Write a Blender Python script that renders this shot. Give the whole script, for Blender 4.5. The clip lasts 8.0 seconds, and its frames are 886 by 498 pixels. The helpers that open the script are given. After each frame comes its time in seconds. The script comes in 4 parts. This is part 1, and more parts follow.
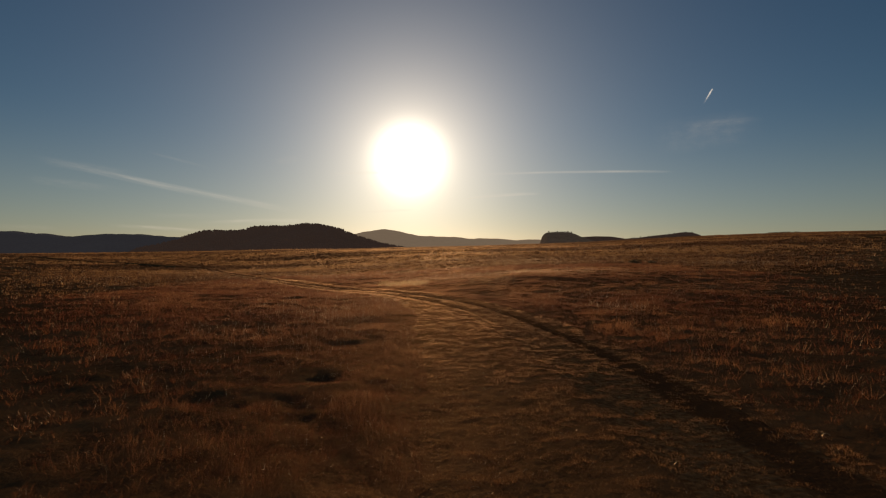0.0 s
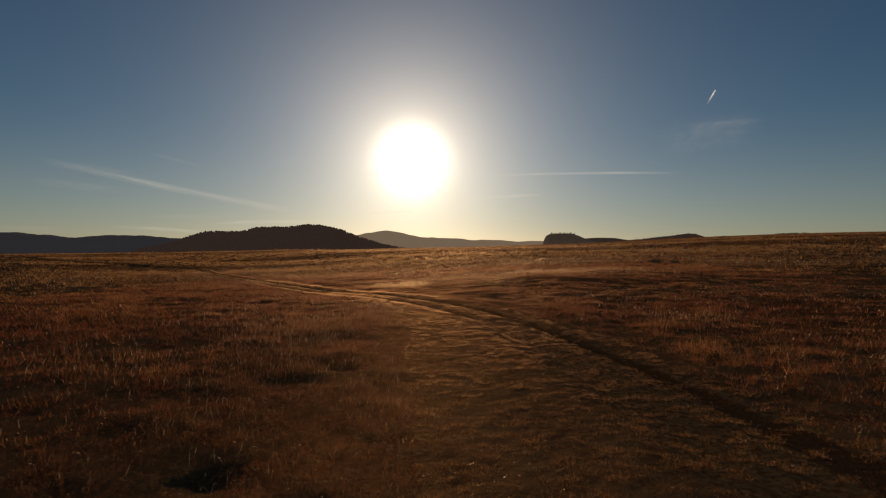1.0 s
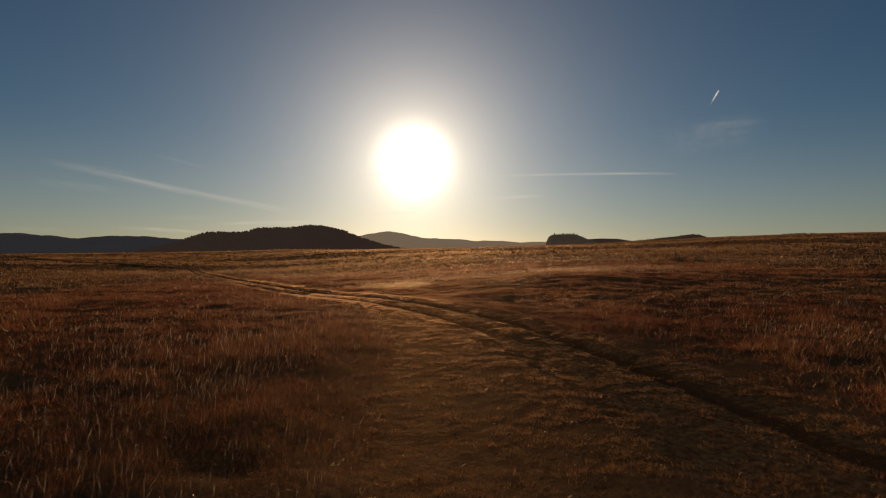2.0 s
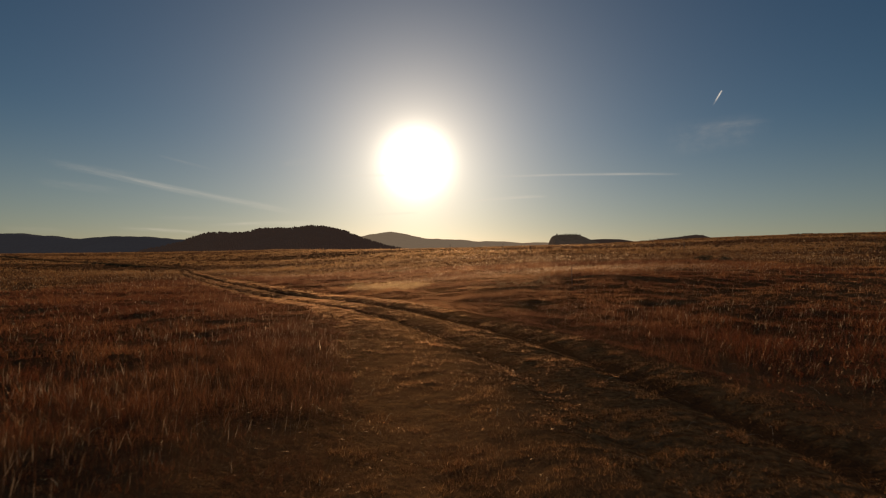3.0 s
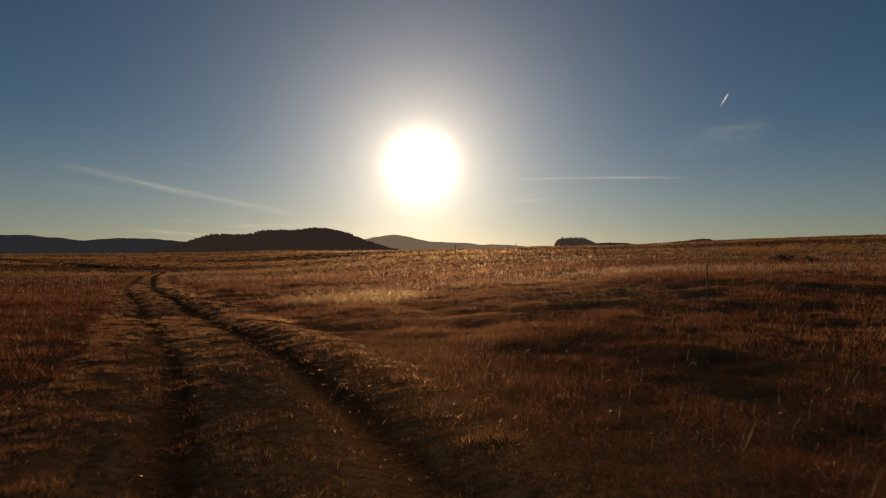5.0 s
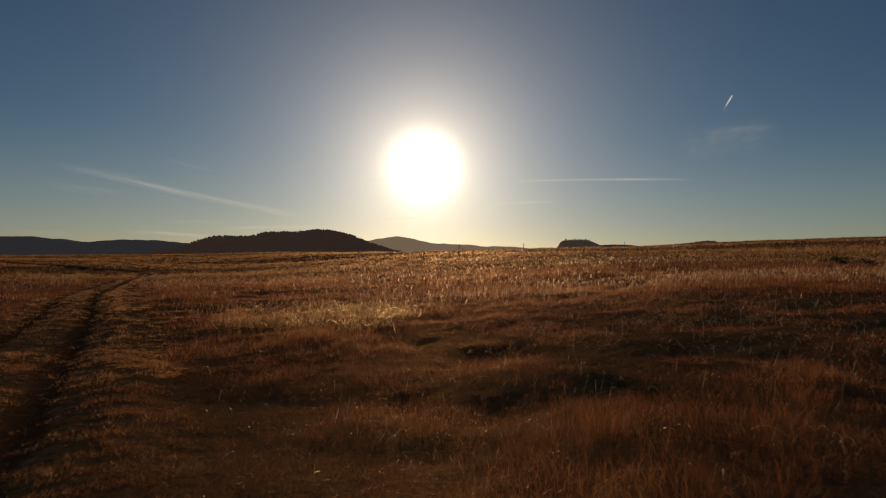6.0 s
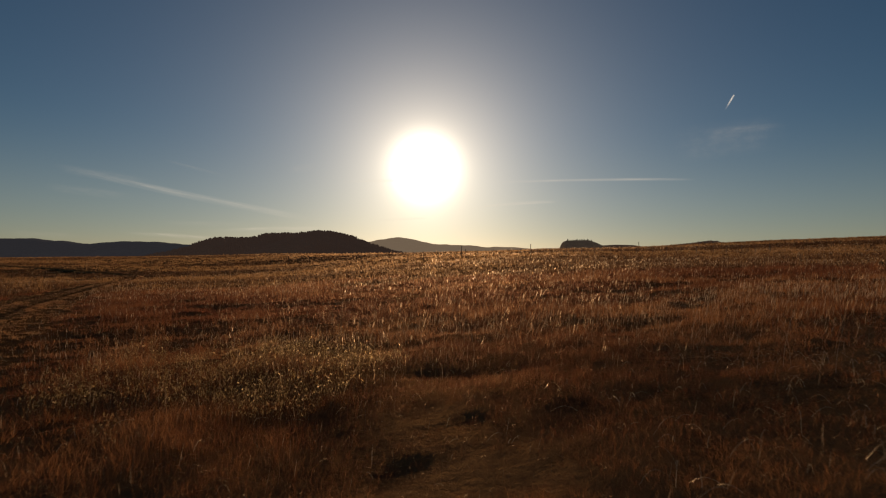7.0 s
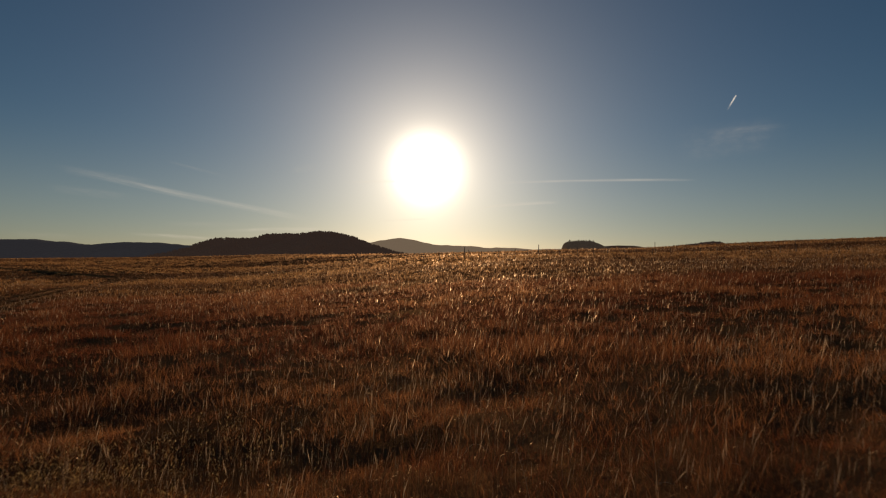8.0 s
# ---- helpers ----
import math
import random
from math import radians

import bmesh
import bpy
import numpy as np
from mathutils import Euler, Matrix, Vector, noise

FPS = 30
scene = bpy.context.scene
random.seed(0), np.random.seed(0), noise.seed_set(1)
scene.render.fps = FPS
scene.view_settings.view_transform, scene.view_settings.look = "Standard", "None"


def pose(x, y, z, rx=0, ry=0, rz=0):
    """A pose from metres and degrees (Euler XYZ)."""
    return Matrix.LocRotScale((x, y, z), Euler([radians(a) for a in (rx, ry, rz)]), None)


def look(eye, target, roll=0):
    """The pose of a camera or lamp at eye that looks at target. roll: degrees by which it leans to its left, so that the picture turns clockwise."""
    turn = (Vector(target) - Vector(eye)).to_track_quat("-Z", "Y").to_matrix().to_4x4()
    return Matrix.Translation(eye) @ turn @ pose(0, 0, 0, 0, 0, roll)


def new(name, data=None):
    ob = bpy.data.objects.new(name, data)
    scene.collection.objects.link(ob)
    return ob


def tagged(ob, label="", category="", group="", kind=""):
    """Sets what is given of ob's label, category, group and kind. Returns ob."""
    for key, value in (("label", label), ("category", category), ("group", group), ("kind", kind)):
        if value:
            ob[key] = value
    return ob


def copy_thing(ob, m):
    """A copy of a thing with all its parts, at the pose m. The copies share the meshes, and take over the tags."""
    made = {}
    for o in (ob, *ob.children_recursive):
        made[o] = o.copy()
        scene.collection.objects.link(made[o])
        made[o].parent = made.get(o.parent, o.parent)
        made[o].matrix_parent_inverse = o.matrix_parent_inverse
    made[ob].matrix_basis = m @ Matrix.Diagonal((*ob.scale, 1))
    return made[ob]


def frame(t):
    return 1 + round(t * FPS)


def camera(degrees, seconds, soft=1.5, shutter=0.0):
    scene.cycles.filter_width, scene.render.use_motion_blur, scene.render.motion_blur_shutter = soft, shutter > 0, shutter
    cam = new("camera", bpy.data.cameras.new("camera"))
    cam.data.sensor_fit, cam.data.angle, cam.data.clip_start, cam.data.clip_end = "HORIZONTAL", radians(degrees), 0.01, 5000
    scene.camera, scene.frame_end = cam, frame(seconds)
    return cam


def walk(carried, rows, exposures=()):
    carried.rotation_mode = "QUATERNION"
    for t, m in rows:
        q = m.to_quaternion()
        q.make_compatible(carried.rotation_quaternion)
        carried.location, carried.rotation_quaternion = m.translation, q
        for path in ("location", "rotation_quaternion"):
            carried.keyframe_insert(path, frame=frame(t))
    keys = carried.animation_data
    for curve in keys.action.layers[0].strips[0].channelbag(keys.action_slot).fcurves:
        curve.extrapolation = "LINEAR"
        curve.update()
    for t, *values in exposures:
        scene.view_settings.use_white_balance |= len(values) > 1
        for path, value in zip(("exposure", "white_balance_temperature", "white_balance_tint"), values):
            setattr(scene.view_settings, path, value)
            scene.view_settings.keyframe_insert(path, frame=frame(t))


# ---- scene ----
cam = camera(78.5, 8.0, 1.2, 0.1)
METRES, EYE, TILT, LEAN, TURN = 50.0, 3.2, 0.2, 0.0, 0.0
ROWS = [
    (0.0, 0.0000, 0.0000, 0.0000, 0.00, 0.00, 0.00),
    (0.5, -0.0011, 0.0729, -0.0049, 0.12, 0.08, -0.03),
    (1.0, -0.0015, 0.1482, -0.0098, 0.22, 0.16, -0.04),
    (1.5, -0.0018, 0.2244, -0.0152, 0.34, 0.22, -0.06),
    (3.0, -0.0012, 0.4273, -0.0274, 0.68, 0.32, -0.09),
    (3.5, -0.0019, 0.5004, -0.0318, 0.78, 0.38, -0.13),
    (4.0, -0.0035, 0.5748, -0.0363, 0.88, 0.47, -0.12),
    (4.5, -0.0056, 0.6488, -0.0387, 0.95, 0.56, -0.20),
    (6.0, -0.0080, 0.8510, -0.0400, 1.42, 0.85, -0.38),
    (6.5, -0.0092, 0.9145, -0.0383, 1.51, 0.90, -0.29),
    (7.0, -0.0108, 0.9756, -0.0370, 1.58, 0.93, -0.21),
    (7.5, -0.0130, 1.0371, -0.0356, 1.64, 0.96, -0.20),
    (8.0, -0.0151, 1.0993, -0.0348, 1.72, 1.01, -0.21),
]
EXPOSURE = -0.7
walk(cam, [(t, pose(0, 0, EYE, TILT, LEAN, TURN) @ pose(METRES * x, METRES * y, METRES * z, 90 + pitch, roll, yaw)) for t, x, y, z, yaw, pitch, roll in ROWS],
     exposures=((0.0, EXPOSURE, 7300, 13), (8.0, EXPOSURE, 7300, 13)))

# ---- light: a low sun ahead of the camera in a clear sky ----
SUN_AZ, SUN_EL = radians(-3.5), radians(9.6)
SUN_WAY = Vector((math.sin(SUN_AZ) * math.cos(SUN_EL), math.cos(SUN_AZ) * math.cos(SUN_EL), math.sin(SUN_EL)))


class Nodes:
    """A short hand for node trees."""

    def __init__(self, tree):
        self.tree = tree
        tree.nodes.clear()

    def add(self, kind, inputs=(), **settings):
        node = self.tree.nodes.new(kind)
        for key, value in settings.items():
            setattr(node, key, value)
        for key, value in dict(inputs).items():
            self.put(node.inputs[key], value)
        return node

    def put(self, socket, value):
        if isinstance(value, bpy.types.NodeSocket):
            self.tree.links.new(value, socket)
        else:
            socket.default_value = value

    def math(self, operation, a, b=0.0, c=0.0):
        return self.add("ShaderNodeMath", {0: a, 1: b, 2: c}, operation=operation).outputs[0]

    def ramp(self, value, a, b, low=0.0, high=1.0, smooth=True):
        node = self.add("ShaderNodeMapRange", {"Value": value, "From Min": a, "From Max": b, "To Min": low, "To Max": high})
        node.interpolation_type = "SMOOTHSTEP" if smooth else "LINEAR"
        return node.outputs[0]

    def mix(self, amount, a, b):
        node = self.add("ShaderNodeMix", {"Factor": amount}, data_type="RGBA")
        self.put(node.inputs[6], a)
        self.put(node.inputs[7], b)
        return node.outputs[2]

    def noise(self, where, scale, detail=4.0, rough=0.55):
        return self.add("ShaderNodeTexNoise", {"Vector": where, "Scale": scale, "Detail": detail, "Roughness": rough}).outputs["Fac"]


def rgb(r, g, b):
    return (r, g, b, 1.0)


def make_world():
    world = bpy.data.worlds.new("sky")
    scene.world = world
    world.use_nodes = True
    n = Nodes(world.node_tree)
    sky = n.add("ShaderNodeTexSky")
    sky.sky_type = "NISHITA"
    sky.sun_disc = False
    sky.sun_elevation, sky.sun_rotation = SUN_EL, SUN_AZ
    sky.altitude, sky.air_density, sky.dust_density, sky.ozone_density = 1500.0, 1.0, 0.4, 2.1
    way = n.add("ShaderNodeTexCoord").outputs["Generated"]
    up = n.add("ShaderNodeSeparateXYZ", {0: way}).outputs[2]
    # whiter towards the horizon, deeper blue above
    blue = n.add("ShaderNodeHueSaturation", {"Saturation": n.ramp(up, 0.0, 0.24, 0.85, 1.2), "Color": sky.outputs[0]})
    clear = n.add("ShaderNodeBackground", {"Color": blue.outputs[0], "Strength": 0.059})
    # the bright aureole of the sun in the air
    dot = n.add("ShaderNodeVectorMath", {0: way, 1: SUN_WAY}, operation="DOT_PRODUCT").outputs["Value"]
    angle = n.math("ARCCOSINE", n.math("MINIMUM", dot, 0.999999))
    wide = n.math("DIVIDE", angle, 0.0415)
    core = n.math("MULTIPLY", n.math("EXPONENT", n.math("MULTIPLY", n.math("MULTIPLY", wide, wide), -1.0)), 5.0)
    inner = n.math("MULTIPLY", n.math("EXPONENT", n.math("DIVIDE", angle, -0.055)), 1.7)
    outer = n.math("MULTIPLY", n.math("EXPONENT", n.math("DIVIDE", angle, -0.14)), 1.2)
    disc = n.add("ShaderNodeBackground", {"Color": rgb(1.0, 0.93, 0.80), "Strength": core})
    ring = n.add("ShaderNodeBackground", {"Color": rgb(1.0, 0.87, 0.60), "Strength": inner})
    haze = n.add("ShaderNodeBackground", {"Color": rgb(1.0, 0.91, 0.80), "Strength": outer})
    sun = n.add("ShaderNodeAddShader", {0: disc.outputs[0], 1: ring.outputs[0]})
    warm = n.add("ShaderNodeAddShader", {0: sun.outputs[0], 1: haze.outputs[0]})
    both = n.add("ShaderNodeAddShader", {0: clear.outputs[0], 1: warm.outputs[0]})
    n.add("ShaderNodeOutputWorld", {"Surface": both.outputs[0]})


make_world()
lamp = bpy.data.lights.new("sun", "SUN")
lamp.energy, lamp.angle, lamp.color = 4.6, radians(0.53), (1.0, 0.74, 0.48)
sun = new("sun", lamp)
sun.matrix_world = look(SUN_WAY * 100, (0, 0, 0))


# ---- materials ----
def material(name):
    mat = bpy.data.materials.new(name)
    mat.use_nodes = True
    return mat, Nodes(mat.node_tree)


def place(n):
    return n.add("ShaderNodeNewGeometry").outputs["Position"]


def finish(n, color, bump, distance, sheen):
    """Dull earth with matted straw: diffuse, with a faint warm sheen of the straw against the light."""
    normal = n.add("ShaderNodeBump", {"Height": bump, "Strength": 1.0, "Distance": distance}).outputs[0]
    dull = n.add("ShaderNodeBsdfDiffuse", {"Color": color, "Roughness": 1.0, "Normal": normal})
    gloss = n.add("ShaderNodeBsdfGlossy", {"Color": rgb(1.0, 0.60, 0.30), "Roughness": 0.6, "Normal": normal})
    both = n.add("ShaderNodeMixShader", {0: sheen, 1: dull.outputs[0], 2: gloss.outputs[0]})
    n.add("ShaderNodeOutputMaterial", {"Surface": both.outputs[0]})


def ground_material():
    mat, n = material("dry_prairie_soil")
    p = place(n)
    broad, mid, clod, fine = n.noise(p, 0.05, 5), n.noise(p, 0.9, 6), n.noise(p, 7.0, 4, 0.6), n.noise(p, 40.0, 4, 0.7)
    thatch = n.mix(n.ramp(broad, 0.35, 0.65), rgb(0.19, 0.078, 0.030), rgb(0.30, 0.145, 0.058))
    soil = n.mix(n.ramp(mid, 0.35, 0.65), rgb(0.085, 0.038, 0.018), thatch)
    color = n.mix(n.ramp(n.math("ADD", n.math("MULTIPLY", fine, 0.5), n.math("MULTIPLY", clod, 0.5)), 0.35, 0.65), soil, thatch)
    bump = n.math("ADD", n.math("MULTIPLY", fine, 0.25), n.math("ADD", n.math("MULTIPLY", clod, 0.7), n.math("MULTIPLY", mid, 0.5)))
    finish(n, color, bump, 0.06, 0.018)
    return mat


def track_material():
    mat, n = material("trodden_track_soil")
    p = place(n)
    mid, clod, fine = n.noise(p, 1.6, 6), n.noise(p, 8.0, 4, 0.6), n.noise(p, 45.0, 5, 0.7)
    bare = n.add("ShaderNodeAttribute", attribute_name="bare").outputs["Fac"]
    soil = n.mix(n.ramp(fine, 0.3, 0.7), rgb(0.085, 0.037, 0.017), rgb(0.15, 0.07, 0.031))
    thatch = n.mix(n.ramp(clod, 0.35, 0.65), rgb(0.15, 0.066, 0.026), rgb(0.32, 0.165, 0.066))
    color = n.mix(n.ramp(n.math("ADD", bare, n.math("MULTIPLY", n.math("SUBTRACT", mid, 0.5), 0.9)), 0.3, 0.7), thatch, soil)
    bump = n.math("ADD", n.math("MULTIPLY", fine, 0.25), n.math("ADD", n.math("MULTIPLY", clod, 0.8), n.math("MULTIPLY", mid, 0.3)))
    finish(n, color, bump, 0.05, 0.010)
    return mat


def grass_material(name, low, high, glow=0.5, gloss=0.06, ahead=0.15, spread_out=0.75):
    """Dry blades: light passes through them, most of it straight on through the papery tissue, and their cuticle has a faint sheen."""
    mat, n = material(name)
    tone = n.add("ShaderNodeAttribute", attribute_name="tone").outputs["Fac"]
    p = place(n)
    broad = n.math("ADD", n.math("MULTIPLY", n.noise(p, 0.12, 3), 0.6), n.math("MULTIPLY", n.noise(p, 1.1, 3), 0.4))
    share = n.math("ADD", n.math("POWER", tone, 2.0), n.math("MULTIPLY", n.math("SUBTRACT", broad, 0.5), 0.6))
    color = n.mix(n.math("MINIMUM", n.math("MAXIMUM", share, 0.0), 1.0), rgb(*low), rgb(*high))
    diffuse = n.add("ShaderNodeBsdfDiffuse", {"Color": color})
    through_light = n.add("ShaderNodeBsdfTranslucent", {"Color": color})
    body = n.add("ShaderNodeMixShader", {0: glow, 1: diffuse.outputs[0], 2: through_light.outputs[0]})
    straight = n.add("ShaderNodeBsdfRefraction", {"Color": n.mix(0.22, color, rgb(1.0, 0.80, 0.60)), "Roughness": spread_out, "IOR": 1.3})
    leaf = n.add("ShaderNodeMixShader", {0: ahead, 1: body.outputs[0], 2: straight.outputs[0]})
    sheen = n.add("ShaderNodeBsdfGlossy", {"Color": rgb(1, 0.78, 0.55), "Roughness": 0.45})
    both = n.add("ShaderNodeMixShader", {0: gloss, 1: leaf.outputs[0], 2: sheen.outputs[0]})
    n.add("ShaderNodeOutputMaterial", {"Surface": both.outputs[0]})
    return mat


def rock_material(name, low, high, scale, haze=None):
    """Far slopes. haze: light of the air, painted on as the slope's own emission."""
    mat, n = material(name)
    p = place(n)
    a, b = n.noise(p, scale, 6), n.noise(p, scale * 8, 4, 0.7)
    color = n.mix(n.ramp(n.math("ADD", n.math("MULTIPLY", a, 0.6), n.math("MULTIPLY", b, 0.4)), 0.35, 0.65), rgb(*low), rgb(*high))
    shader = n.add("ShaderNodeBsdfPrincipled", {"Base Color": color, "Roughness": 1.0, "Specular IOR Level": 0.0})
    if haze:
        # the surface itself glows to imitate air between it and the eye
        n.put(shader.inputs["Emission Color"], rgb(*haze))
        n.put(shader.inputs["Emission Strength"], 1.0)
    n.add("ShaderNodeOutputMaterial", {"Surface": shader.outputs[0]})
    return mat


def plain_material(name, low, high, scale, roughness=0.8, metallic=0.0):
    mat, n = material(name)
    p = place(n)
    a, b = n.noise(p, scale, 5), n.noise(p, scale * 9, 3)
    color = n.mix(n.ramp(n.math("ADD", n.math("MULTIPLY", a, 0.6), n.math("MULTIPLY", b, 0.4)), 0.35, 0.65), rgb(*low), rgb(*high))
    shader = n.add("ShaderNodeBsdfPrincipled", {"Base Color": color, "Roughness": roughness, "Metallic": metallic})
    n.add("ShaderNodeOutputMaterial", {"Surface": shader.outputs[0]})
    return mat


def vapour_material(name, strength, opacity, fade_in=0.2, fade_out=0.3, soft=1.6):
    """Ice cloud in the sky behind everything: thin, torn into fibres, its backlit glow painted as emission."""
    mat, n = material(name)
    u = n.add("ShaderNodeAttribute", attribute_name="along").outputs["Fac"]
    v = n.add("ShaderNodeAttribute", attribute_name="across").outputs["Fac"]
    p = place(n)
    where = n.add("ShaderNodeCombineXYZ", {0: n.math("MULTIPLY", u, 5.0), 1: n.math("MULTIPLY", v, 1.3), 2: n.math("MULTIPLY", n.add("ShaderNodeSeparateXYZ", {0: p}).outputs[0], 0.0004)}).outputs[0]
    torn = n.math("MULTIPLY", n.ramp(n.noise(where, 0.9, 6, 0.62), 0.3, 0.72, 0.25, 1.0), n.ramp(n.noise(where, 3.4, 5, 0.6), 0.25, 0.7, 0.55, 1.0))
    ends = n.math("MULTIPLY", n.ramp(u, 0.0, fade_in), n.ramp(u, 1.0, 1.0 - fade_out))
    side = n.math("POWER", n.math("MAXIMUM", n.math("SUBTRACT", 1.0, n.math("MULTIPLY", v, v)), 0.0), soft)
    alpha = n.math("MULTIPLY", n.math("MULTIPLY", torn, ends), n.math("MULTIPLY", side, opacity))
    light = n.add("ShaderNodeEmission", {"Color": rgb(1.0, 0.92, 0.80), "Strength": strength})
    clear = n.add("ShaderNodeBsdfTransparent")
    both = n.add("ShaderNodeMixShader", {0: alpha, 1: clear.outputs[0], 2: light.outputs[0]})
    n.add("ShaderNodeOutputMaterial", {"Surface": both.outputs[0]})
    return mat


SOIL, TRACK_SOIL = ground_material(), track_material()
RUSSET = grass_material("russet_bunch_grass", (0.13, 0.033, 0.012), (0.43, 0.188, 0.074), 0.6, 0.05, 0.12, 0.68)
TAN = grass_material("tan_prairie_grass", (0.085, 0.032, 0.012), (0.38, 0.195, 0.078), 0.6, 0.05, 0.09)
SHORT = grass_material("cropped_straw_grass", (0.16, 0.054, 0.020), (0.55, 0.27, 0.102), 0.6, 0.06, 0.40, 0.66)
SEED = grass_material("pale_seed_heads", (0.14, 0.065, 0.03), (0.62, 0.46, 0.32), 0.6, 0.08, 0.38, 0.65)
WEED = grass_material("pale_papery_weed", (0.10, 0.045, 0.016), (0.54, 0.37, 0.16), 0.5, 0.06, 0.42, 0.6)
STRAW = grass_material("bleached_straw", (0.50, 0.38, 0.23), (0.78, 0.66, 0.45), 0.4, 0.25, 0.1)
SAGE = grass_material("dusty_sage_leaves", (0.035, 0.035, 0.022), (0.09, 0.085, 0.05), 0.25, 0.03, 0.03)
BARK = plain_material("weathered_wood", (0.07, 0.05, 0.04), (0.17, 0.13, 0.10), 14.0)
WIRE = plain_material("rusted_fence_wire", (0.10, 0.07, 0.05), (0.22, 0.17, 0.13), 30.0, 0.6, 0.6)
# pines, wooded slopes and butte: a faint emission paints haze over them
PINE = rock_material("dark_pine_needles_painted_haze", (0.018, 0.020, 0.012), (0.05, 0.048, 0.026), 0.6, (0.026, 0.018, 0.014))
WOODED = rock_material("pine_slope_painted_haze", (0.045, 0.030, 0.022), (0.10, 0.065, 0.045), 0.02, (0.038, 0.025, 0.0205))
BUTTE_ROCK = rock_material("butte_rock_painted_haze", (0.08, 0.055, 0.04), (0.16, 0.11, 0.075), 0.05, (0.050, 0.038, 0.029))
# strong warm emission paints the haze over this hill
FAR_BROWN = rock_material("brown_hill_painted_haze", (0.10, 0.08, 0.06), (0.16, 0.12, 0.09), 0.004, (0.24, 0.18, 0.125))
# the grey-blue haze of the range is emission too
FAR_BLUE = rock_material("blue_mountains_painted_haze", (0.05, 0.05, 0.055), (0.08, 0.075, 0.075), 0.004, (0.031, 0.030, 0.034))
VAPOUR = vapour_material("contrail_vapour", 1.25, 0.33, 0.55, 0.15, 2.6)
BRIGHT_VAPOUR = vapour_material("fresh_contrail_vapour", 1.8, 1.0, 0.85, 0.06, 1.0)
THIN_VAPOUR = vapour_material("thin_cirrus", 1.0, 0.085, 0.3, 0.4, 1.6)


# ---- the lie of the land ----
def smooth(a, b, v):
    q = np.clip((v - a) / (b - a), 0.0, 1.0)
    return q * q * (3 - 2 * q)


def value_noise(x, y, size, seed=0):
    """Smooth noise from 0 to 1 with lumps of about that size in metres."""
    gx, gy = np.asarray(x, float) / size, np.asarray(y, float) / size
    ix, iy = np.floor(gx).astype(np.int64), np.floor(gy).astype(np.int64)
    fx, fy = gx - ix, gy - iy
    fx, fy = fx * fx * (3 - 2 * fx), fy * fy * (3 - 2 * fy)

    def lattice(i, j):
        h = (i * 374761393 + j * 668265263 + seed * 974634777) & 0xFFFFFFFF
        h = ((h ^ (h >> 13)) * 1274126177) & 0xFFFFFFFF
        return ((h ^ (h >> 16)) & 0xFFFF) / 65535.0

    low = lattice(ix, iy) * (1 - fx) + lattice(ix + 1, iy) * fx
    high = lattice(ix, iy + 1) * (1 - fx) + lattice(ix + 1, iy + 1) * fx
    return low * (1 - fy) + high * fy


def lip_line(y, u):
    """Metres past the lip of the first fold of the land, on the -x side."""
    return y - 146 + 98 * np.minimum(u, 0.0)


def terrain(x, y):
    """The height of the bare land: flat by the track, a rise to a long crest ahead, higher on the +x side, a hollow on the -x side."""
    x, y = np.asarray(x, float), np.asarray(y, float)
    u = x / np.maximum(y, 80.0)
    near = -0.12 - 0.12 * smooth(25, 50, y) + np.where(x > 0, smooth(25, 70, y) * 1.0 * np.tanh(x / 13), smooth(25, 90, y) * 1.1 * np.tanh(x / 26))
    near = near + 0.3 * np.exp(-(((x - 9) / 5) ** 2) - ((y - 55) / 7) ** 2)
    near = near - 0.33 * smooth(1, -9, x) * np.exp(-(((y - 57) / 13) ** 2))
    near = near - 1.2 * np.exp(-(((x + 75) / 45) ** 2) - ((y - 150) / 55) ** 2)
    slope = 0.0105 + np.where(u > 0, 0.0295 * np.tanh((np.abs(u) / 0.62) ** 1.6), -0.0185 * np.tanh(1.6 * np.abs(u)))
    slope = slope - 0.0024 * np.exp(-(((u + 0.01) / 0.13) ** 2))
    slope = slope - 0.0016 * np.exp(-(((u - 0.25) / 0.13) ** 2))
    crest = 360 + 220 * smooth(0.15, 0.6, u)
    crest = crest + 190 * smooth(-0.25, 0.0, u) * (1 - smooth(0.15, 0.6, u))
    beyond = np.maximum(y - crest, 0)
    far = np.maximum(3.2 + slope * np.minimum(y, crest) - 0.025 * beyond ** 1.1, -45)
    far = far - 1.7 * smooth(-0.3, -0.05, u) * np.exp(-(((y - 310) / 125) ** 2))
    left = smooth(0.0, 0.4, -u)
    w = smooth(60 + 80 * left, 235 + 105 * left, y)
    lip = lip_line(y, u)
    far = far + (1.0 * np.exp(-((lip / 9) ** 2)) - 1.6 * np.exp(-(((lip - 28) / 15) ** 2))) * smooth(-0.62, -0.45, u) * smooth(0.12, -0.05, u)
    along, over = 0.85 * (x + 95) + 0.53 * (y - 177), -0.53 * (x + 95) + 0.85 * (y - 177)
    far = far + 0.6 * smooth(-1.0, 1.4, over) * np.exp(-np.maximum(over, 0) / 25) * np.exp(-((along / 15) ** 2))
    return near * (1 - w) + far * w + 0.25 * (value_noise(x, y, 23, 5) - 0.5) * smooth(60, 120, y)


